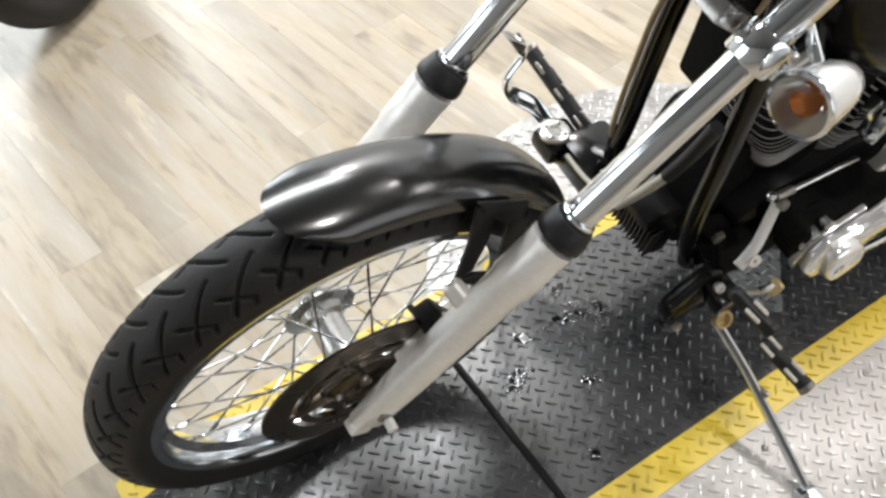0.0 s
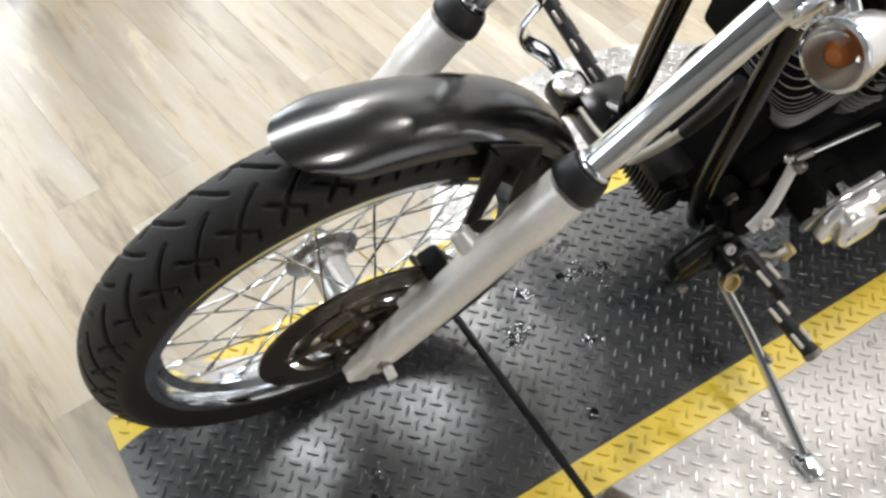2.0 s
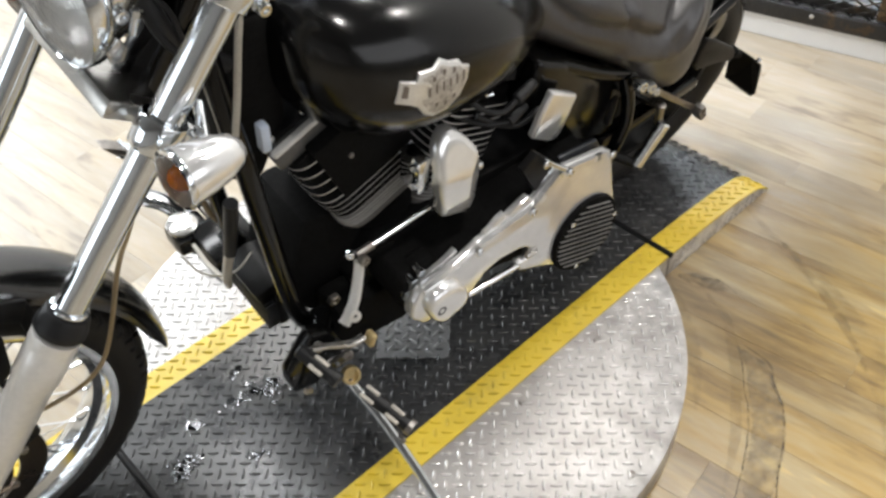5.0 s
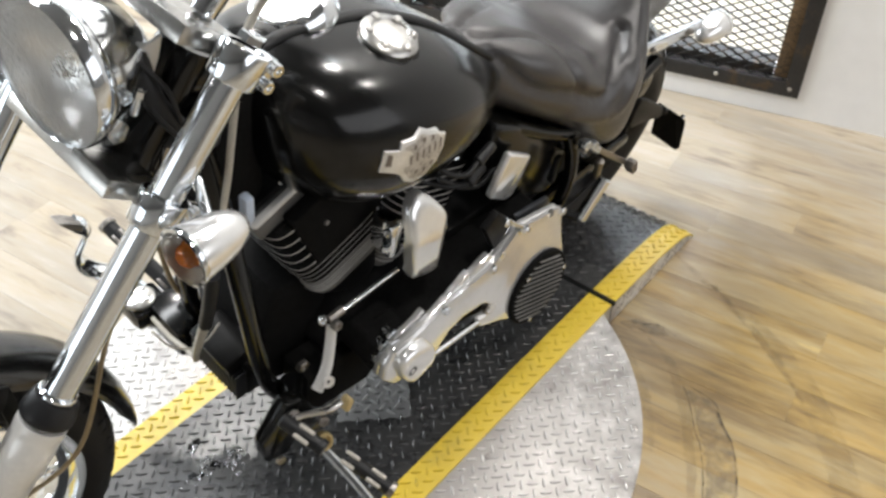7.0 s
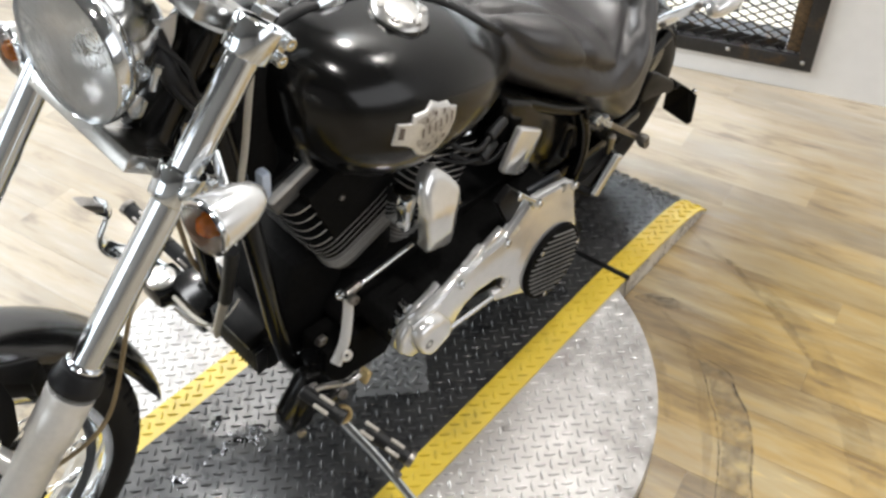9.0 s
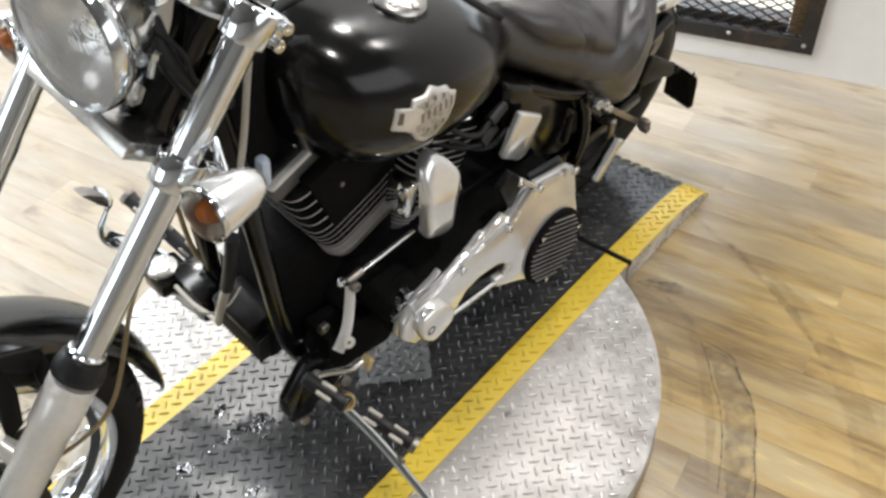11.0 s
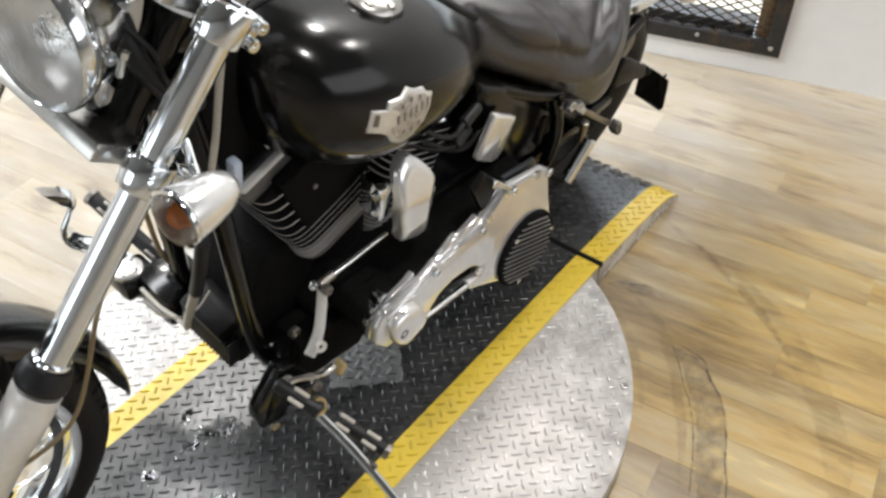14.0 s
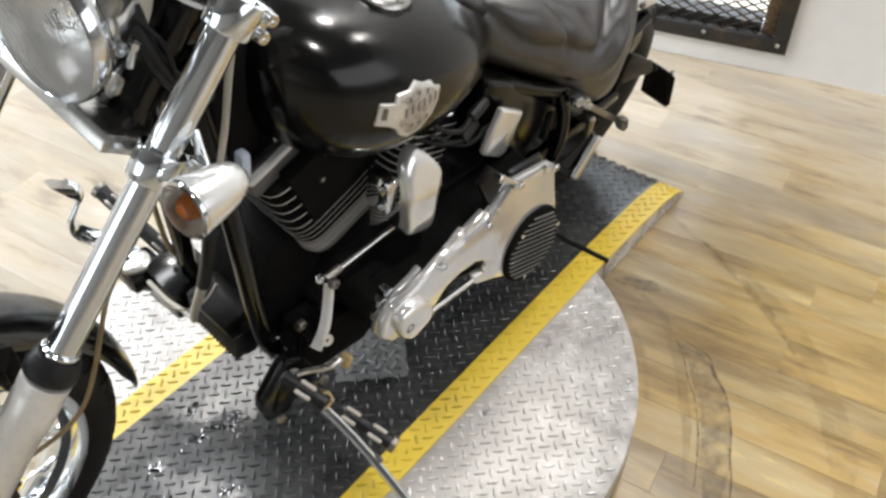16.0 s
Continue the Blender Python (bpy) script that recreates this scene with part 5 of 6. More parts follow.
def crankcase():
    bm = bmesh.new()
    slab(bm, [(-0.68, 0.30), (-0.64, 0.21), (-0.52, 0.165), (-0.30, 0.16), (-0.12, 0.18), (-0.04, 0.25), (-0.04, 0.38), (-0.12, 0.41), (-0.30, 0.39), (-0.46, 0.40), (-0.62, 0.37)], -0.105, 0.11, 0.015)
    top = part("crankcase", bm, BLACK_SATIN, bike, "black engine and gearbox case")
    bm = bmesh.new()
    slab(bm, [(-0.780, 0.330), (-0.775, 0.250), (-0.735, 0.190), (-0.640, 0.170), (-0.600, 0.30), (-0.640, 0.460), (-0.740, 0.470)], -0.055, 0.095, 0.02)
    part("front_case", bm, MATTE, top, "black lower engine case")
    bm = bmesh.new()
    slab(bm, [(-0.635, 0.375), (-0.655, 0.335), (-0.63, 0.29), (-0.575, 0.262), (-0.40, 0.225), (-0.30, 0.19), (-0.22, 0.18), (-0.14, 0.22), (-0.12, 0.33), (-0.16, 0.39), (-0.28, 0.385), (-0.50, 0.365)], -0.20, -0.105, 0.01)
    part("inner_primary", bm, MATTE, top, "matte black inner primary case")
    bm = bmesh.new()
    slab(bm, [(-0.735, 0.290), (-0.735, 0.190), (-0.700, 0.150), (-0.575, 0.128), (-0.540, 0.170), (-0.545, 0.270)], -0.135, -0.060, 0.012)
    part("lower_frame_plate", bm, MATTE, top, "matte black lower case")
    return top


crankcase()


def primary_cover():
    """The chrome outer primary, open in the middle, with its flange, round cover, bolts, nose and stay."""
    lean = Matrix(((1, 0, 0, 0), (0, 1, 0.16, -0.16 * 0.33), (0, 0, 1, 0), (0, 0, 0, 1)))
    face = lambda x, z, out=0.0: (x, -0.236 - out + 0.16 * (z - 0.33), z)
    upper = [(-0.650, 0.318), (-0.644, 0.350), (-0.622, 0.376), (-0.556, 0.381), (-0.510, 0.394), (-0.490, 0.403), (-0.452, 0.404), (-0.406, 0.407), (-0.368, 0.414), (-0.330, 0.436), (-0.300, 0.455), (-0.274, 0.452), (-0.230, 0.444), (-0.172, 0.433), (-0.156, 0.412)]
    lower = [(-0.144, 0.343), (-0.130, 0.285), (-0.132, 0.222), (-0.163, 0.170), (-0.232, 0.168), (-0.290, 0.202), (-0.338, 0.230), (-0.393, 0.256), (-0.401, 0.284), (-0.373, 0.279), (-0.360, 0.287), (-0.374, 0.309), (-0.398, 0.320), (-0.443, 0.324), (-0.480, 0.316), (-0.500, 0.300), (-0.512, 0.283), (-0.540, 0.292), (-0.585, 0.282), (-0.625, 0.286)]
    bm = bmesh.new()
    slab(bm, upper + lower, -0.236, -0.216, 0.0075, 3)
    bmesh.ops.transform(bm, matrix=lean, verts=bm.verts)
    top = part("primary_cover", bm, COVER_CHROME, bike, "chrome open primary drive cover")
    edge = smooth_path([Vector((x, z, 0)) for x, z in upper[2:]], 4)
    inner = []
    for k, p in enumerate(edge):
        q = (edge[min(k + 1, len(edge) - 1)] - edge[max(k - 1, 0)]).normalized()
        inner.append((p.x + q.y * 0.013, p.y - q.x * 0.013))
    bm = bmesh.new()
    for k in range(len(edge) - 1):
        ring = lambda j: [face(edge[j].x, edge[j].y, -0.004), face(edge[j].x, edge[j].y, 0.004), face(*inner[j], 0.0045), face(*inner[j], -0.004)]
        loft(bm, [ring(k), ring(k + 1)])
    bmesh.ops.remove_doubles(bm, verts=bm.verts, dist=0.00005)
    part("top_flange", bm, COVER_CHROME, top, "bright flat flange along the cover's edge")
    bm = bmesh.new()
    rod(bm, face(-0.520, 0.280, -0.006), face(-0.392, 0.270, -0.006), 0.0062, seg=14)
    part("stay_rod", bm, CHROME, top)
    bm = bmesh.new()
    lathe(bm, face(-0.362, 0.288, -0.012), (0, -1, 0.16), [(0.016, 0), (0.016, 0.010), (0.012, 0.0125), (0.011, 0.006), (0, 0.006)], 24)
    part("stay_boss", bm, STEEL, top, "round boss at the end of the slot")
    arc = [(-0.618, 0.262), (-0.637, 0.292), (-0.636, 0.330), (-0.622, 0.360), (-0.586, 0.374), (-0.550, 0.386), (-0.534, 0.398), (-0.526, 0.388), (-0.560, 0.364), (-0.598, 0.350), (-0.614, 0.326), (-0.612, 0.296), (-0.598, 0.268)]
    bm = bmesh.new()
    slab(bm, arc, -0.208, -0.196, 0.003)
    part("inner_ring", bm, COVER_CHROME, top, "chrome arc behind the nose with a long upper tab")
    bm = bmesh.new()
    lathe(bm, (-0.585, -0.150, 0.320), (0, -1, 0), [(0.052, 0), (0.058, 0.006), (0.058, 0.040), (0.050, 0.046), (0.030, 0.048)], 40)
    part("drive_pulley", bm, MATTE, top, "black front pulley")
    for (x, z), r in (((-0.636, 0.345), 0.0095), ((-0.622, 0.366), 0.0095), ((-0.605, 0.384), 0.0085)):
        bm = bmesh.new()
        rod(bm, (x, -0.184, z), (x, -0.200, z), r, seg=10)
        rod(bm, (x, -0.200, z), (x, -0.206, z), r * 1.25, seg=6)
        part("stud", bm, CHROME, top, "chrome stud and nut beside the nose")
    nose = [(-0.622, 0.368), (-0.590, 0.374), (-0.560, 0.366), (-0.538, 0.340), (-0.531, 0.316), (-0.544, 0.299), (-0.577, 0.289), (-0.598, 0.284), (-0.616, 0.306), (-0.629, 0.338)]
    bm = bmesh.new()
    slab(bm, nose, -0.260, -0.222, 0.015, 4)
    bmesh.ops.transform(bm, matrix=lean, verts=bm.verts)
    boss = part("nose_boss", bm, COVER_CHROME, top, "rounded chrome nose")
    small_bolt("nose_bolt", Vector(face(-0.601, 0.330, 0.020)), (0, -1, 0.16), 0.011, 0.004, BLACK_SATIN, boss, 16)
    for o in ([(-0.476, 0.392), (-0.474, 0.404), (-0.460, 0.410), (-0.446, 0.424), (-0.430, 0.430), (-0.424, 0.410), (-0.440, 0.394)], [(-0.424, 0.398), (-0.424, 0.418), (-0.378, 0.440), (-0.352, 0.412), (-0.372, 0.398)]):
        bm = bmesh.new()
        slab(bm, o, -0.218, -0.204, 0.003)
        part("upper_tab", bm, COVER_CHROME, top)
    bm = bmesh.new()
    slab(bm, [(-0.306, 0.470), (-0.362, 0.530), (-0.392, 0.505), (-0.345, 0.420)], -0.206, -0.190, 0.003)
    part("belt_box", bm, BLACK_SATIN, top, "black box beside the cover")
    bm = bmesh.new()
    pipe(bm, [(-0.345, -0.210, 0.506), (-0.318, -0.213, 0.480), (-0.290, -0.217, 0.455)], 0.0055, 10, 4)
    part("stay_arm", bm, CHROME, top, "short chrome stay")
    for x, z in ((-0.500, 0.392), (-0.372, 0.406), (-0.282, 0.447), (-0.168, 0.424), (-0.345, 0.502)):
        small_bolt("bolt", Vector(face(x, z, 0.003)), (0, -1, 0.16), 0.0085, 0.008, CHROME, top, 10)
    bm = bmesh.new()
    at = Vector((-0.219, -0.252, 0.252))
    lathe(bm, at, (0, -1, 0.16), [(0.089, -0.012), (0.089, 0.003), (0.087, 0.006), (0.03, 0.007), (0, 0.007)], 64)
    derby = part("derby_cover", bm, MATTE, top, "black round cover with cut ribs")
    turn = Matrix.Rotation(radians(-9), 3, "X") @ Matrix.Rotation(radians(20), 3, "Y")
    for k in range(-6, 7):
        h = 0.0118 * k
        w = math.sqrt(0.081**2 - h**2) if k < 1 else math.sqrt(0.081**2 - h**2) * 0.92
        bm = bmesh.new()
        block(bm, at + turn @ Vector((0, -0.0078, h)), (2 * w, 0.005, 0.0016), 0.0005, turn)
        part("rib", bm, FIN_BAND, derby)
    for a in (0.5, 2.6, 4.7):
        small_bolt("bolt", at + turn @ Vector((0.076 * math.cos(a), -0.008, 0.076 * math.sin(a))), (0, -1, 0.16), 0.006, 0.004, CHROME, derby, 10)
    return top


primary_cover()


def tube_part(name, pts, r, mat, label="", n=8, parent=None, matrix=None, seg=14, flat=1.0):
    bm = bmesh.new()
    pipe(bm, pts, r, seg, n, flat)
    return part(name, bm, mat, parent or bike, label, matrix=matrix)


def frame_tubes():
    top = tube_part("frame", [(-0.83, 0, 0.93), (-0.7, 0, 0.86), (-0.45, 0, 0.72), (-0.25, 0, 0.62), (-0.05, 0, 0.46), (0.0, 0, 0.30)], 0.03, BLACK_PAINT, "black tubular frame")
    for s in (-1, 1):
        tube_part("downtube", [(-0.845, 0.03 * s, 0.90), (-0.845, 0.07 * s, 0.78), (-0.835, 0.085 * s, 0.66), (-0.812, 0.095 * s, 0.42), (-0.795, 0.105 * s, 0.31), (-0.750, 0.105 * s, 0.235), (-0.64, 0.095 * s, 0.20), (-0.2, 0.095 * s, 0.185)], 0.0165, BLACK_PAINT, parent=top)
    bm = bmesh.new()
    lathe(bm, (-0.925, 0.0, 0.835), RAKE, [(0.034, 0), (0.036, 0.01), (0.033, 0.03), (0.033, 0.14), (0.036, 0.16), (0.034, 0.17)], 32)
    part("steering_head", bm, BLACK_PAINT, top)
    tube_part("seat_strut", [(-0.06, -0.135, 0.50), (-0.04, -0.145, 0.44), (-0.03, -0.15, 0.36), (-0.05, -0.15, 0.27)], 0.014, BLACK_PAINT, parent=top)
    tube_part("rear_rail", [(-0.25, -0.10, 0.60), (-0.06, -0.13, 0.50), (0.12, -0.12, 0.47), (0.3, -0.105, 0.50)], 0.015, BLACK_PAINT, parent=top)
    bm = bmesh.new()
    slab(bm, [(-0.862, 0.900), (-0.745, 0.890), (-0.738, 0.700), (-0.790, 0.600), (-0.838, 0.620)], -0.035, 0.040, 0.010)
    part("neck_gusset", bm, MATTE, top, "black frame neck")
    small_bolt("frame_bolt", Vector((-0.728, -0.108, 0.305)), (0, -1, 0), 0.013, 0.01, STEEL, top)
    return top


frame_tubes()


def headlamp():
    at, ahead = Vector((-0.952, 0.018, 0.988)), Vector((-0.97, -0.12, 0.10)).normalized()
    top = empty("headlamp", bike, STEER)
    top["label"] = "round chrome headlamp with a fluted clear lens"
    bm = bmesh.new()
    lathe(bm, at, ahead, [(0, -0.085), (0.030, -0.080), (0.054, -0.060), (0.070, -0.022), (0.079, 0.010), (0.078, 0.012)], 48, False)
    part("shell", bm, CHROME, top, "chrome headlamp shell")
    bm = bmesh.new()
    lathe(bm, at, ahead, [(0.0834, 0.008), (0.0870, 0.012), (0.0888, 0.024), (0.0876, 0.035), (0.0852, 0.038), (0.0838, 0.035), (0.0838, 0.010)], 56, False)
    part("bezel", bm, CHROME, top, "chrome bezel")
    bm = bmesh.new()
    lathe(bm, at, ahead, [(0.0836, 0.030), (0.0704, 0.004), (0.0470, -0.018), (0.0212, -0.030), (0, -0.033)], 48, False)
    part("reflector", bm, REFLECTOR, top, "bright reflector bowl")
    bm = bmesh.new()
    lathe(bm, at - ahead * 0.028, ahead, [(0.0112, 0), (0.0112, 0.022), (0.0067, 0.028), (0, 0.03)], 16)
    part("bulb", bm, GLASS, top)
    bm = bmesh.new()
    lathe(bm, at, ahead, [(0.0838, 0.033), (0.0704, 0.040), (0.0352, 0.047), (0, 0.049)], 56, False)
    part("lens", bm, LENS, top, "fluted clear glass lens")
    bm = bmesh.new()
    slab(bm, [(-0.893, 1.008), (-0.866, 1.014), (-0.874, 0.985), (-0.885, 0.962), (-0.894, 0.962), (-0.892, 0.985)], -0.026, -0.020, 0.002)
    part("mount_tab", bm, ALLOY, top, "pale mounting tab behind the lamp")
    for s in (-1, 1):
        small_bolt("bolt", at + Vector((0.01, 0.074 * s, 0.0)), (0, s, 0), 0.009, 0.010, CHROME, top, 12)
    return top


headlamp()


def clamps():
    for z, name, wide, thick in ((0.868, "lower_clamp", 0.084, 0.024), (1.020, "upper_clamp", 0.100, 0.024)):
        bm = bmesh.new()
        block(bm, on_fork(z, 0.0, 0.010), (wide, 0.20, thick), 0.003, TURN, 2)
        top = part(name, bm, HUB, bike, "wide flat satin fork clamp", matrix=STEER)
        for s in (-1, 1):
            bm = bmesh.new()
            lathe(bm, on_fork(z, 0.127 * s - 0.005) - RAKE * 0.026, RAKE, [(0.0215, 0.004), (0.028, 0.004), (0.0295, 0.006), (0.0295, 0.044), (0.028, 0.046), (0.0215, 0.046)], 36, False)
            block(bm, on_fork(z, 0.127 * s - 0.005, -0.034), (0.026, 0.030, 0.040), 0.006, TURN)
            part("clamp_collar", bm, CHROME, top, "chrome clamp collar")
        for s in (-1, 1):
            for h in (-0.011, 0.011):
                small_bolt("pinch_bolt", on_fork(z, 0.142 * s - 0.005, -0.036) + RAKE * h, (0, s, 0), 0.0085, 0.010, CHROME, top, 10)
            small_bolt("cap_nut", on_fork(z, 0.127 * s - 0.005) + RAKE * 0.026, RAKE, 0.016, 0.010, CHROME, top)
    for s in (-1, 1):
        bm = bmesh.new()
        rod(bm, on_fork(1.03, 0.045 * s, -0.01), on_fork(1.15, 0.045 * s, -0.03), 0.016, seg=18)
        part("handlebar_riser", bm, CHROME, bike, matrix=STEER)
    tube_part("handlebar", [(-0.70, -0.40, 1.27), (-0.74, -0.27, 1.29), (-0.78, -0.12, 1.17), (-0.78, 0.013, 1.16), (-0.78, 0.14, 1.17), (-0.74, 0.29, 1.29), (-0.70, 0.42, 1.27)], 0.0127, CHROME, "chrome handlebar", matrix=STEER)


clamps()


def horn_cover():
    """A tall folded chrome cover: a sloping upper dome, a creased ridge and a flat lower face."""
    edge = [(-0.532, 0.661), (-0.552, 0.663), (-0.571, 0.645), (-0.577, 0.610), (-0.579, 0.577), (-0.572, 0.535), (-0.563, 0.496), (-0.536, 0.478), (-0.505, 0.463), (-0.480, 0.480), (-0.471, 0.520), (-0.474, 0.570), (-0.494, 0.618), (-0.516, 0.648)]
    edge = [(x + 0.010, z - 0.017) for x, z in edge]
    loop = [(p.x, p.z) for p in smooth_path([Vector((x, 0, z)) for x, z in edge + edge[:1]], 5)][:-1]
    cx, cz = -0.516, 0.543
    sink = lambda x, z: max(0.0, 0.46 * (z - (0.578 - 0.25 * (x + 0.55))), 0.60 * (x + 0.505), 0.22 * (0.530 - z) - 0.004)
    rings = []
    for f, d in ((0.99, 0.026), (1.0, 0.020), (1.0, 0.010), (0.985, 0.006), (0.96, 0.004), (0.92, 0.002), (0.86, 0.0), (0.76, 0.0), (0.66, 0.0), (0.55, 0.0), (0.44, 0.0), (0.33, 0.0), (0.22, 0.0), (0.11, 0.0), (0.02, 0.0)):
        rings.append([(px, -0.196 + d + sink(px, pz), pz) for px, pz in ((cx + (x - cx) * f, cz + (z - cz) * f) for x, z in loop)])
    bm = bmesh.new()
    loft(bm, rings)
    top = part("horn_cover", bm, COVER_CHROME, bike, "chrome waterfall horn cover")
    bm = bmesh.new()
    block(bm, (-0.578, -0.138, 0.575), (0.026, 0.05, 0.075), 0.006)
    bracket = part("horn_bracket", bm, CHROME, top)
    for z in (0.600, 0.560):
        small_bolt("bolt", Vector((-0.590, -0.152, z)), (-0.7, -0.7, 0), 0.008, 0.008, CHROME, bracket)
    bm = bmesh.new()
    rod(bm, (-0.480, -0.150, 0.520), (-0.440, -0.150, 0.505), 0.008, seg=14)
    part("horn_post", bm, CHROME, top, "short chrome post behind the cover")
    return top


horn_cover()
bm = bmesh.new()
slab(bm, [(-0.291, 0.594), (-0.218, 0.549), (-0.234, 0.492), (-0.248, 0.460), (-0.272, 0.460), (-0.322, 0.497)], -0.156, -0.138, 0.007, 3)
part("coil_shield", bm, COVER_CHROME, bike, "small chrome coil shield")


def side_panel():
    bm = bmesh.new()
    slab(bm, [(-0.300, 0.640), (-0.22, 0.600), (-0.02, 0.440), (-0.010, 0.330), (-0.060, 0.310), (-0.20, 0.370), (-0.29, 0.46)], -0.122, 0.10, 0.018, 3)
    top = part("oil_tank", bm, BLACK_PAINT, bike, "gloss black side panel")
    bm = bmesh.new()
    slab(bm, [(-0.055, 0.420), (-0.040, 0.425), (-0.040, 0.345), (-0.055, 0.350)], -0.126, -0.120, 0.001)
    part("vent", bm, RUBBER, top)
    return top


side_panel()
bm = bmesh.new()
slab(bm, [(-0.280, 0.458), (-0.180, 0.444), (-0.165, 0.420), (-0.168, 0.360), (-0.205, 0.372), (-0.262, 0.425)], -0.194, -0.186, 0.002)
part("belt_guard", bm, BLUE_GREY, bike, "dark grey belt guard plate")


def shift_linkage():
    top = tube_part("shift_rod", [(-0.545, -0.145, 0.463), (-0.610, -0.141, 0.450), (-0.685, -0.136, 0.435)], 0.0042, CHROME, "chrome shift rod")
    bm = bmesh.new()
    rod(bm, (-0.660, -0.137, 0.440), (-0.692, -0.135, 0.434), 0.0075, seg=12)
    part("rod_end", bm, STEEL, top)
    small_bolt("bolt", Vector((-0.700, -0.128, 0.438)), (-0.6, -0.8, 0.2), 0.008, 0.010, CHROME, top, 8)
    small_bolt("bolt", Vector((-0.688, -0.144, 0.430)), (0, -1, 0.2), 0.010, 0.012, STEEL, top, 8)
    bm = bmesh.new()
    pipe(bm, [(-0.692, -0.142, 0.426), (-0.702, -0.152, 0.400), (-0.722, -0.168, 0.366), (-0.740, -0.175, 0.342), (-0.752, -0.178, 0.330)], (0.0088, 0.0105), 14, 6, 0.5)
    part("shift_arm", bm, ALLOY, top, "flat chrome shift arm")
    bm = bmesh.new()
    lathe(bm, (-0.735, -0.186, 0.350), (-0.2, -0.9, 0.4), [(0.004, 0), (0.011, 0), (0.011, 0.004), (0.004, 0.004)], 16, False)
    part("spline_washer", bm, ALUMINIUM, top, "bright splined washer on the arm")
    bm = bmesh.new()
    pipe(bm, [(-0.862, -0.243, 0.446), (-0.835, -0.243, 0.428), (-0.806, -0.241, 0.400), (-0.780, -0.240, 0.378), (-0.755, -0.238, 0.372)], (0.0050, 0.0080), 12, 5, 0.5)
    lever = part("toe_lever", bm, HUB, top, "worn metal toe lever")
    bm = bmesh.new()
    lathe(bm, (-0.866, -0.244, 0.442), (-0.3, -0.5, 0.8), [(0.010, 0), (0.012, 0.004), (0.010, 0.010), (0.005, 0.013), (0, 0.013)], 16)
    part("pivot_bolt", bm, CHROME, lever, "bright pivot bolt")
    bm = bmesh.new()
    block(bm, (-0.742, -0.240, 0.356), (0.012, 0.022, 0.028), 0.005, Matrix.Rotation(radians(20), 3, "Y"), 3)
    part("toe_rubber", bm, BRASS, top, "worn brass toe piece")
    return top


shift_linkage()


def foot_peg(inner, outer, pads, label, stations, radius):
    inner, outer = Vector(inner), Vector(outer)
    d = (outer - inner).normalized()
    top = empty("foot_peg", bike)
    top["label"] = label
    bm = bmesh.new()
    rod(bm, inner, outer, radius, seg=20)
    part("peg_body", bm, RUBBER, top)
    up = (Vector((-0.35, -0.25, 1)) - d * Vector((-0.35, -0.25, 1)).dot(d)).normalized()
    side = d.cross(up)
    n = (outer - inner).length
    for k in stations:
        for s in (-1, 1):
            bm = bmesh.new()
            m = Matrix((d, side, up)).transposed()
            block(bm, inner + d * n * k + side * 0.0085 * s + up * (radius - 0.0005), (0.027, 0.0068, 0.006), 0.0025, m)
            part("pad", bm, pads, top, "worn pad")
    bm = bmesh.new()
    rod(bm, outer - d * 0.004, outer + d * 0.006, radius * 1.15, seg=20)
    part("end_cap", bm, STEEL if radius > 0.012 else RUBBER, top)
    return top


foot_peg((-0.796, -0.300, 0.322), (-0.771, -0.385, 0.300), PAD, "black left foot peg with pale pads", (0.10, 0.66), 0.0125)
foot_peg((-0.874, -0.236, 0.452), (-0.856, -0.306, 0.440), PAD, "short black shifter peg with pale pads", (0.58,), 0.0115)
foot_peg((-0.786, 0.165, 0.278), (-0.812, 0.356, 0.332), STEEL, "black right foot peg with a bright end cap", (0.2, 0.5, 0.8), 0.0150)


def left_bracket():
    """The black forward-control casting and the side stand's mount."""
    bm = bmesh.new()
    pipe(bm, [(-0.852, -0.168, 0.205), (-0.845, -0.172, 0.240), (-0.825, -0.175, 0.290), (-0.800, -0.165, 0.315), (-0.760, -0.120, 0.300)], (0.010, 0.022), 14, 6, 0.8)
    block(bm, (-0.800, -0.195, 0.315), (0.045, 0.06, 0.04), 0.006)
    slab(bm, [(-0.816, 0.354), (-0.868, 0.275), (-0.868, 0.236), (-0.850, 0.204), (-0.812, 0.190), (-0.800, 0.214), (-0.760, 0.190), (-0.742, 0.236), (-0.775, 0.330)], -0.180, -0.150, 0.006)
    top = part("control_bracket", bm, BLACK_PAINT, bike, "black forward control casting")
    small_bolt("bolt", Vector((-0.842, -0.190, 0.216)), (-0.2, -0.95, 0.2), 0.009, 0.007, STEEL, top)
    small_bolt("bolt", Vector((-0.816, -0.196, 0.345)), (-0.3, -0.6, 0.7), 0.009, 0.008, STEEL, top, 12)
    small_bolt("bolt", Vector((-0.778, -0.222, 0.318)), (-0.2, -0.8, 0.5), 0.010, 0.010, STEEL, top)
    return top


left_bracket()


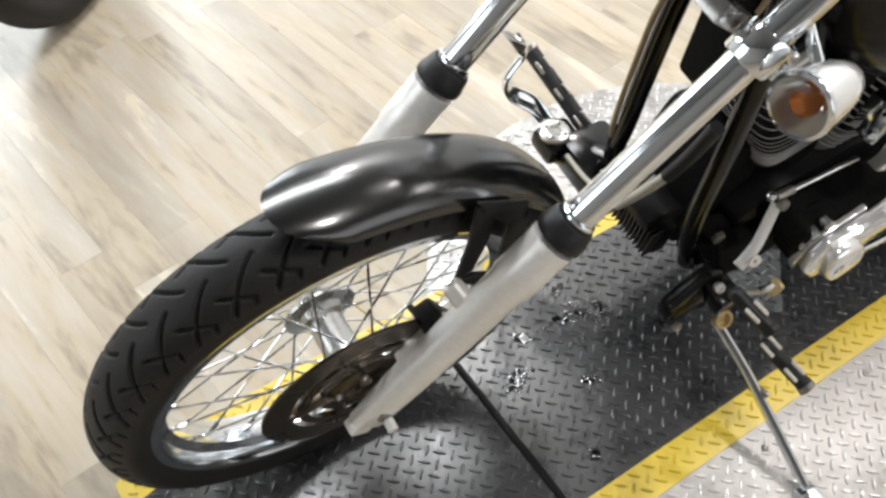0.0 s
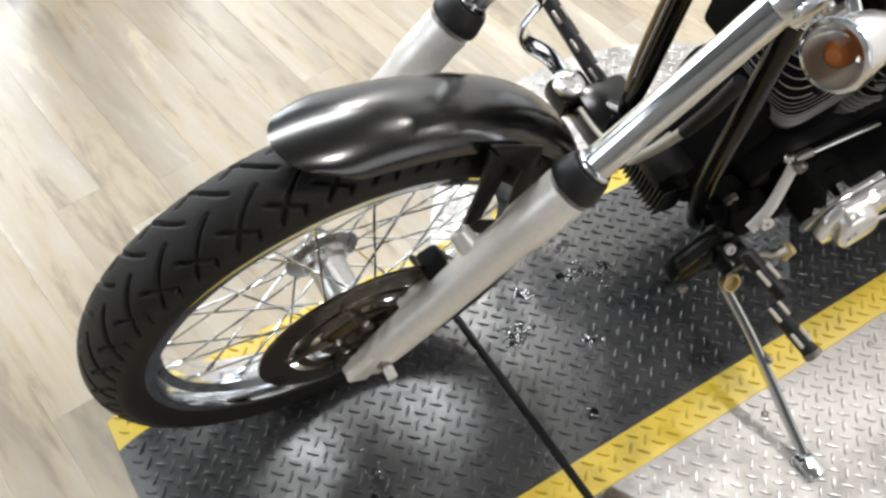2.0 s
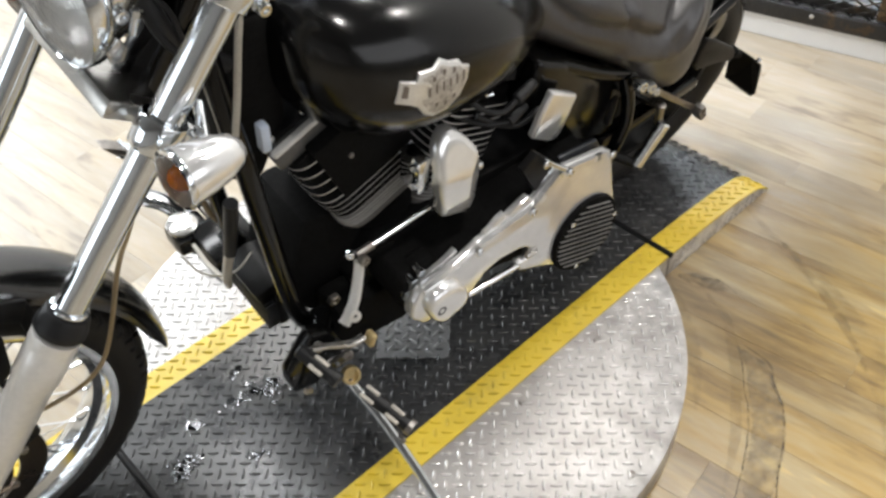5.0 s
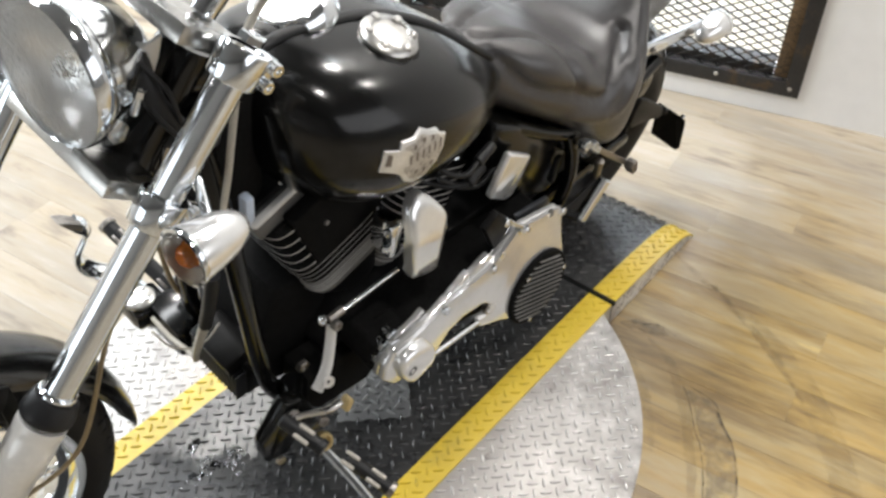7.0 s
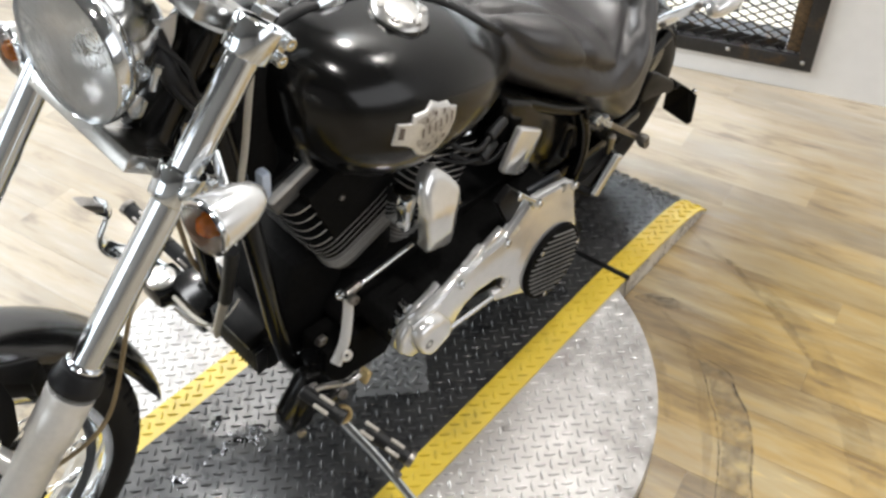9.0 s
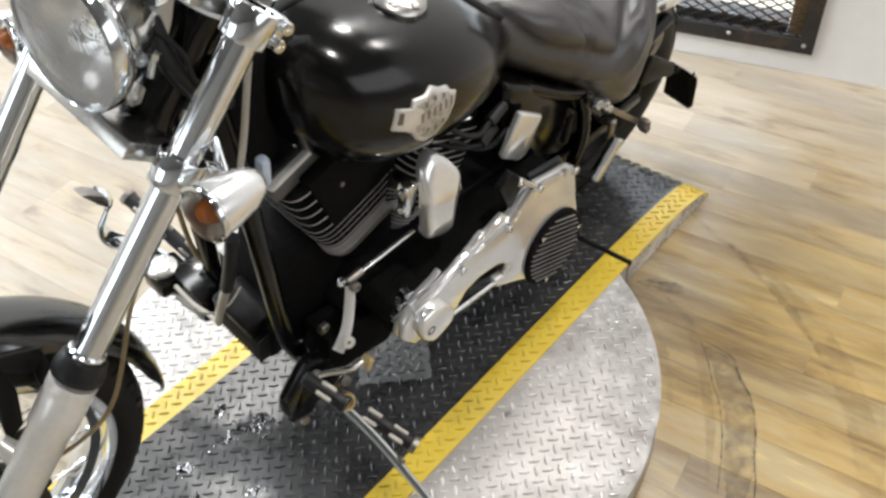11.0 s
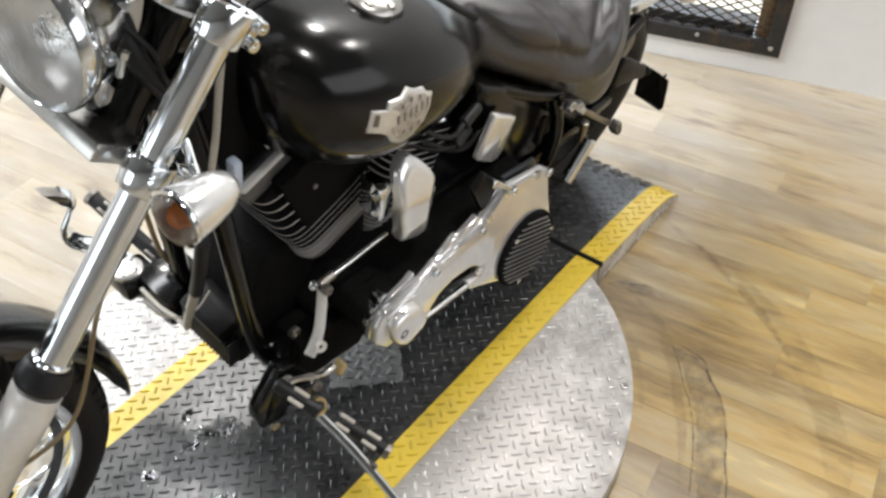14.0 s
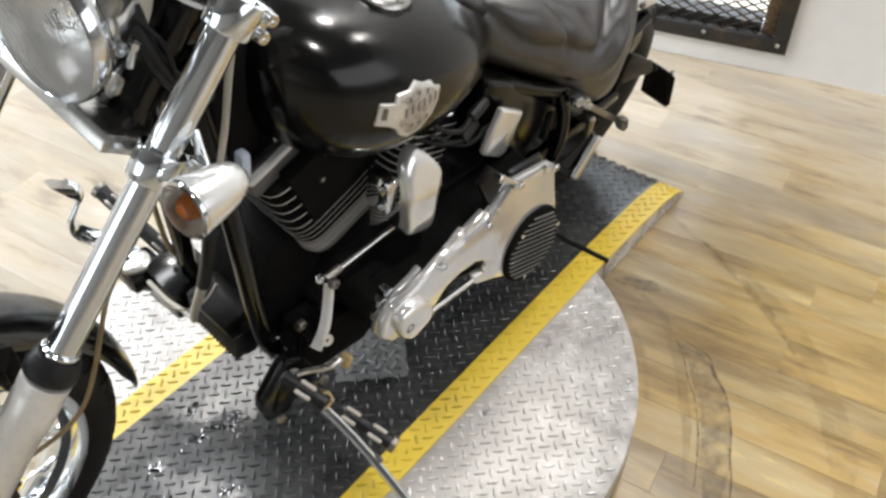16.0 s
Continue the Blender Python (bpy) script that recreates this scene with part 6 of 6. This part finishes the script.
def side_stand():
    pts = [(-0.773, -0.213, 0.214), (-0.764, -0.30, 0.182), (-0.763, -0.39, 0.152), (-0.766, -0.46, 0.132), (-0.768, -0.505, 0.120)]
    top = tube_part("side_stand", pts, (0.0100, 0.0085), CHROME, "polished side stand", seg=16)
    bm = bmesh.new()
    block(bm, (-0.770, -0.526, 0.118), (0.034, 0.048, 0.012), 0.004, Matrix.Rotation(radians(-11), 3, "X"))
    part("stand_foot", bm, CHROME, top, "flat stand foot")
    bm = bmesh.new()
    lathe(bm, (-0.768, -0.212, 0.224), (-0.15, -0.75, 0.62), [(0.011, 0), (0.017, 0.002), (0.018, 0.010), (0.0165, 0.016), (0.0125, 0.016), (0.011, 0.006), (0.0, 0.006)], 24)
    part("pivot_collar", bm, BRASS, top, "brass pivot collar")
    bm = bmesh.new()
    block(bm, (-0.756, -0.345, 0.172), (0.008, 0.030, 0.010), 0.002, Matrix.Rotation(radians(-22), 3, "X"))
    part("stop_tab", bm, STEEL, top)
    return top


side_stand()


def right_control():
    bm = bmesh.new()
    pipe(bm, [(-0.79, 0.10, 0.28), (-0.815, 0.15, 0.265), (-0.835, 0.19, 0.255)], (0.030, 0.034), 14, 5)
    block(bm, (-0.845, 0.195, 0.270), (0.075, 0.065, 0.045), 0.012)
    block(bm, (-0.800, 0.135, 0.262), (0.105, 0.11, 0.075), 0.014)
    top = part("brake_control", bm, BLACK_PAINT, bike, "black brake master cylinder")
    bm = bmesh.new()
    lathe(bm, (-0.853, 0.200, 0.292), (0, 0, 1), [(0.025, 0), (0.029, 0.002), (0.029, 0.007), (0.024, 0.010), (0.010, 0.010), (0.009, 0.007), (0, 0.007)], 32, False)
    lid = part("reservoir_lid", bm, HUB, top, "satin metal reservoir lid")
    for a in (0.6, 2.2, 3.7, 5.3):
        small_bolt("screw", Vector((-0.853 + 0.018 * math.cos(a), 0.200 + 0.018 * math.sin(a), 0.302)), (0, 0, 1), 0.0045, 0.003, CHROME, lid, 10)
    bm = bmesh.new()
    pipe(bm, [(-0.825, 0.235, 0.255), (-0.850, 0.270, 0.290), (-0.882, 0.295, 0.310), (-0.900, 0.305, 0.350), (-0.872, 0.308, 0.400), (-0.890, 0.310, 0.432)], (0.021, 0.018), 14, 7, 0.36)
    pedal = part("brake_pedal", bm, CHROME, top, "polished curved brake pedal")
    bm = bmesh.new()
    slab(bm, [(-0.884, 0.412), (-0.878, 0.430), (-0.904, 0.452), (-0.922, 0.462), (-0.912, 0.446), (-0.898, 0.424)], 0.296, 0.326, 0.003)
    part("pedal_pad", bm, STEEL, pedal)
    return top


right_control()


def regulator():
    """A finned voltage regulator between the downtubes."""
    bm = bmesh.new()
    block(bm, (-0.800, -0.005, 0.282), (0.030, 0.125, 0.075), 0.005)
    top = part("regulator", bm, BLACK_SATIN, bike, "black finned voltage regulator")
    for k in range(15):
        bm = bmesh.new()
        block(bm, (-0.824, -0.064 + 0.0088 * k, 0.284), (0.026, 0.0030, 0.066), 0.001)
        part("fin", bm, DARK_GREY, top)
    bm = bmesh.new()
    slab(bm, [(-0.846, 0.335), (-0.800, 0.350), (-0.76, 0.34), (-0.77, 0.215), (-0.80, 0.205)], -0.05, 0.06, 0.01)
    part("mount_box", bm, BLACK_SATIN, top, "black cast mounting box")
    return top


regulator()


def cables():
    tube_part("brake_hose", [(-0.905, -0.075, 0.90), (-0.985, -0.098, 0.78), (-1.020, -0.100, 0.71), (-1.048, -0.100, 0.655), (-1.115, -0.100, 0.48), (-1.20, -0.10, 0.45), (-1.250, -0.10, 0.48)], 0.0034, HOSE, "tan braided brake hose", matrix=STEER)
    tube_part("clutch_cable", [(-0.745, -0.10, 1.10), (-0.800, -0.092, 1.03), (-0.822, -0.092, 0.93), (-0.838, -0.092, 0.83), (-0.848, -0.085, 0.755)], 0.0048, CABLE, "pale cable sheath")
    tube_part("throttle_cable", [(-0.91, 0.11, 0.90), (-0.872, 0.084, 0.77), (-0.860, 0.092, 0.65), (-0.836, 0.102, 0.43), (-0.80, 0.11, 0.34)], 0.0045, HOSE, "tan cable")
    tube_part("sensor_wire", [(-0.925, 0.02, 0.450), (-0.908, 0.0, 0.413), (-0.870, 0.0, 0.373), (-0.841, 0.0, 0.372), (-0.815, 0.0, 0.395)], 0.0018, CABLE, "thin pale drooping wire")
    strap = tube_part("drop_hose", [(-0.868, -0.080, 0.640), (-0.872, -0.070, 0.570), (-0.874, -0.054, 0.500)], (0.011, 0.0105), RUBBER, "black hose dropping to a pale fitting")
    tube_part("pale_end", [(-0.874, -0.054, 0.502), (-0.876, -0.035, 0.440), (-0.872, -0.010, 0.370), (-0.864, 0.006, 0.330)], (0.0085, 0.0065), CABLE, "pale hose end", parent=strap)
    tube_part("pale_end", [(-0.864, 0.006, 0.330), (-0.862, 0.040, 0.318), (-0.862, 0.090, 0.300), (-0.858, 0.150, 0.290)], (0.0045, 0.004), CABLE, "thin grey line", parent=strap)
    tube_part("plug_lead", [(-0.415, -0.10, 0.565), (-0.365, -0.12, 0.530), (-0.315, -0.125, 0.515), (-0.262, -0.115, 0.530)], 0.0055, RUBBER, "black plug lead")
    for pts in ([(-0.455, -0.095, 0.640), (-0.430, -0.125, 0.610), (-0.395, -0.140, 0.595), (-0.360, -0.135, 0.600)], [(-0.440, -0.075, 0.560), (-0.400, -0.110, 0.545), (-0.360, -0.125, 0.540)]):
        lead = tube_part("plug_lead", pts, 0.0052, RUBBER, "black plug lead")
        bm = bmesh.new()
        rod(bm, pts[-1], Vector(pts[-1]) + Vector((0.045, 0.006, 0.012)), 0.011, 0.009, 14)
        part("plug_boot", bm, RUBBER, lead)
    bm = bmesh.new()
    pipe(bm, [(-0.432, -0.128, 0.672), (-0.432, -0.132, 0.648), (-0.418, -0.134, 0.645)], 0.003, 8, 4)
    pipe(bm, [(-0.432, -0.130, 0.662), (-0.416, -0.132, 0.660)], 0.003, 8, 4)
    part("wire_clip", bm, CHROME, bike, "small bright wire clip")
    tube_part("wiring_loom", [(-0.90, -0.02, 1.00), (-0.895, -0.045, 0.94), (-0.86, -0.05, 0.88), (-0.82, -0.035, 0.84)], 0.013, RUBBER, "black wiring loom", matrix=STEER)
    tube_part("wiring_loom", [(-0.91, 0.05, 0.99), (-0.885, 0.03, 0.93), (-0.86, 0.01, 0.88), (-0.80, 0.0, 0.84)], 0.012, RUBBER, "black wiring loom", matrix=STEER)
    bm = bmesh.new()
    rod(bm, (-0.923, -0.065, 0.990), (-0.935, -0.065, 0.960), 0.0045, seg=12)
    lathe(bm, (-0.926, -0.065, 0.981), (0.4, 0, 0.9), [(0.004, 0), (0.0075, 0.001), (0.0075, 0.009), (0.004, 0.010)], 6, False)
    part("cable_ferrule", bm, CHROME, bike, "small chrome cable ferrule")
    bm = bmesh.new()
    slab(bm, [(-0.969, 0.954), (-0.951, 0.964), (-0.944, 0.950), (-0.953, 0.934), (-0.967, 0.936)], -0.069, -0.061, 0.002)
    part("wire_bracket", bm, HUB, bike, "small bright wiring bracket")
    for pts in ([(-0.905, -0.035, 1.000), (-0.885, -0.055, 0.962), (-0.878, -0.062, 0.920), (-0.858, -0.055, 0.885)], [(-0.898, -0.020, 0.985), (-0.905, -0.050, 0.945), (-0.888, -0.066, 0.905), (-0.870, -0.060, 0.872)]):
        tube_part("thin_cable", pts, 0.0035, RUBBER, "thin black cable behind the headlamp", matrix=STEER)
    bm = bmesh.new()
    block(bm, (-0.800, -0.074, 0.728), (0.016, 0.020, 0.050), 0.005)
    part("connector", bm, PALE_BLUE, bike, "pale blue plastic connector")


cables()


def rear_left():
    bm = bmesh.new()
    d = Vector((0.27, -0.012, -0.225)).normalized()
    a = Vector((-0.060, -0.158, 0.488))
    lathe(bm, a + Vector((0, 0.045, -0.01)), d, [(0.010, 0), (0.022, 0.01), (0.022, 0.16), (0.016, 0.17), (0.016, 0.30)], 24)
    top = part("shock_absorber", bm, BLACK_PAINT, bike, "black shock absorber")
    for k in range(9):
        bm = bmesh.new()
        lathe(bm, a + Vector((0, 0.045, -0.01)) + d * (0.175 + 0.014 * k), d, [(0.018, 0), (0.023, 0.003), (0.023, 0.006), (0.018, 0.009)], 20, False)
        part("spring_coil", bm, BLACK_SATIN, top)
    bm = bmesh.new()
    slab(bm, [(-0.060, 0.497), (-0.020, 0.480), (0.010, 0.454), (0.055, 0.416), (0.140, 0.346), (0.222, 0.280), (0.214, 0.270), (0.133, 0.335), (0.048, 0.405), (0.000, 0.444), (-0.028, 0.468), (-0.064, 0.482)], -0.160, -0.157, 0.001)
    part("mount_bar", bm, STEEL, top, "flat steel mounting bar")
    for p, r, h in ((Vector((-0.050, -0.160, 0.490)), 0.013, 0.020), (Vector((-0.020, -0.160, 0.472)), 0.013, 0.022), (Vector((0.008, -0.164, 0.446)), 0.010, 0.014), (Vector((0.228, -0.158, 0.268)), 0.015, 0.022), (Vector((0.244, -0.158, 0.246)), 0.012, 0.020)):
        small_bolt("nut", p, (0, -1, 0.15), r, h, CHROME if p.x < 0.1 else STEEL, top)
    bm = bmesh.new()
    rod(bm, (0.074, -0.160, 0.362), (0.082, -0.160, 0.310), 0.008, seg=12)
    lathe(bm, (0.072, -0.160, 0.356), (-0.1, 0, 1), [(0.010, 0), (0.011, 0.004), (0.010, 0.012), (0, 0.016)], 12)
    part("stud", bm, STEEL, top, "steel stud below the bar")
    bm = bmesh.new()
    rod(bm, (0.02, -0.208, 0.385), (-0.035, -0.208, 0.292), 0.014, seg=18)
    peg = part("passenger_peg", bm, CHROME, bike, "folded chrome passenger peg")
    bm = bmesh.new()
    rod(bm, (-0.035, -0.205, 0.295), (-0.07, -0.165, 0.31), 0.010, seg=14)
    part("peg_mount", bm, BLACK_SATIN, peg)
    bm = bmesh.new()
    corners = [Vector(p) for p in ((0.316, -0.141, 0.392), (0.350, -0.176, 0.366), (0.372, -0.196, 0.345), (0.378, -0.198, 0.325), (0.390, -0.204, 0.255), (0.386, -0.200, 0.248), (0.365, -0.132, 0.268))]
    facing = Vector((0.85, -0.25, 0.35)).normalized() * 0.004
    loft(bm, [corners, [p + facing for p in corners]])
    flap = part("plate_holder", bm, MATTE, bike, "black folded plate holder", smooth=False)
    bm = bmesh.new()
    slab(bm, [(0.130, 0.522), (0.170, 0.500), (0.262, 0.434), (0.280, 0.404), (0.262, 0.398), (0.225, 0.414), (0.171, 0.430), (0.133, 0.437), (0.117, 0.461), (0.120, 0.492)], -0.176, -0.164, 0.005, 3)
    part("holder_arm", bm, BLACK_SATIN, flap, "black moulded arm")
    bm = bmesh.new()
    rod(bm, (0.270, -0.170, 0.418), (0.330, -0.156, 0.372), 0.010, seg=12)
    part("holder_link", bm, MATTE, flap)
    small_bolt("screw", Vector((0.366, -0.190, 0.356)), (0.5, 0, 1), 0.006, 0.008, CHROME, flap, 10)
    for k in range(4):
        tube_part("wire", [(0.236 + 0.010 * k, -0.098, 0.494), (0.272 + 0.008 * k, -0.104, 0.470), (0.292 + 0.008 * k, -0.102, 0.432), (0.290 + 0.008 * k, -0.096, 0.390)], 0.0028, CABLE, "pale loose wire", n=6, parent=flap, seg=6)
    bm = bmesh.new()
    slab(bm, [(-0.10, 0.30), (0.10, 0.305), (0.26, 0.315), (0.27, 0.285), (0.10, 0.265), (-0.10, 0.26)], -0.125, -0.09, 0.008)
    part("swingarm", bm, BLACK_PAINT, bike, "black swingarm")


rear_left()


def parked_wheel():
    """The front wheel of another machine, standing on the floor further off."""
    top = empty("parked_motorcycle_wheel", None, Matrix.Translation((-1.345, 1.985, 0.0)) @ pose(0, 0, 0, 0, 0, 40))
    tyre("tyre", Vector((0, 0, 0.33)), 0.33, 0.065, 0.10, top, 0)
    bm = bmesh.new()
    lathe(bm, (0, 0, 0.33), (0, 1, 0), [(0.235, -0.05), (0.21, -0.03), (0.05, -0.05), (0.02, -0.06), (0.02, 0.06), (0.05, 0.05), (0.21, 0.03), (0.235, 0.05)], 48, False)
    part("wheel_disc", bm, BLACK_SATIN, top)
    return tagged(top, "black motorcycle wheel standing on the plank floor", "wheel")


parked_wheel()
floor_planks()
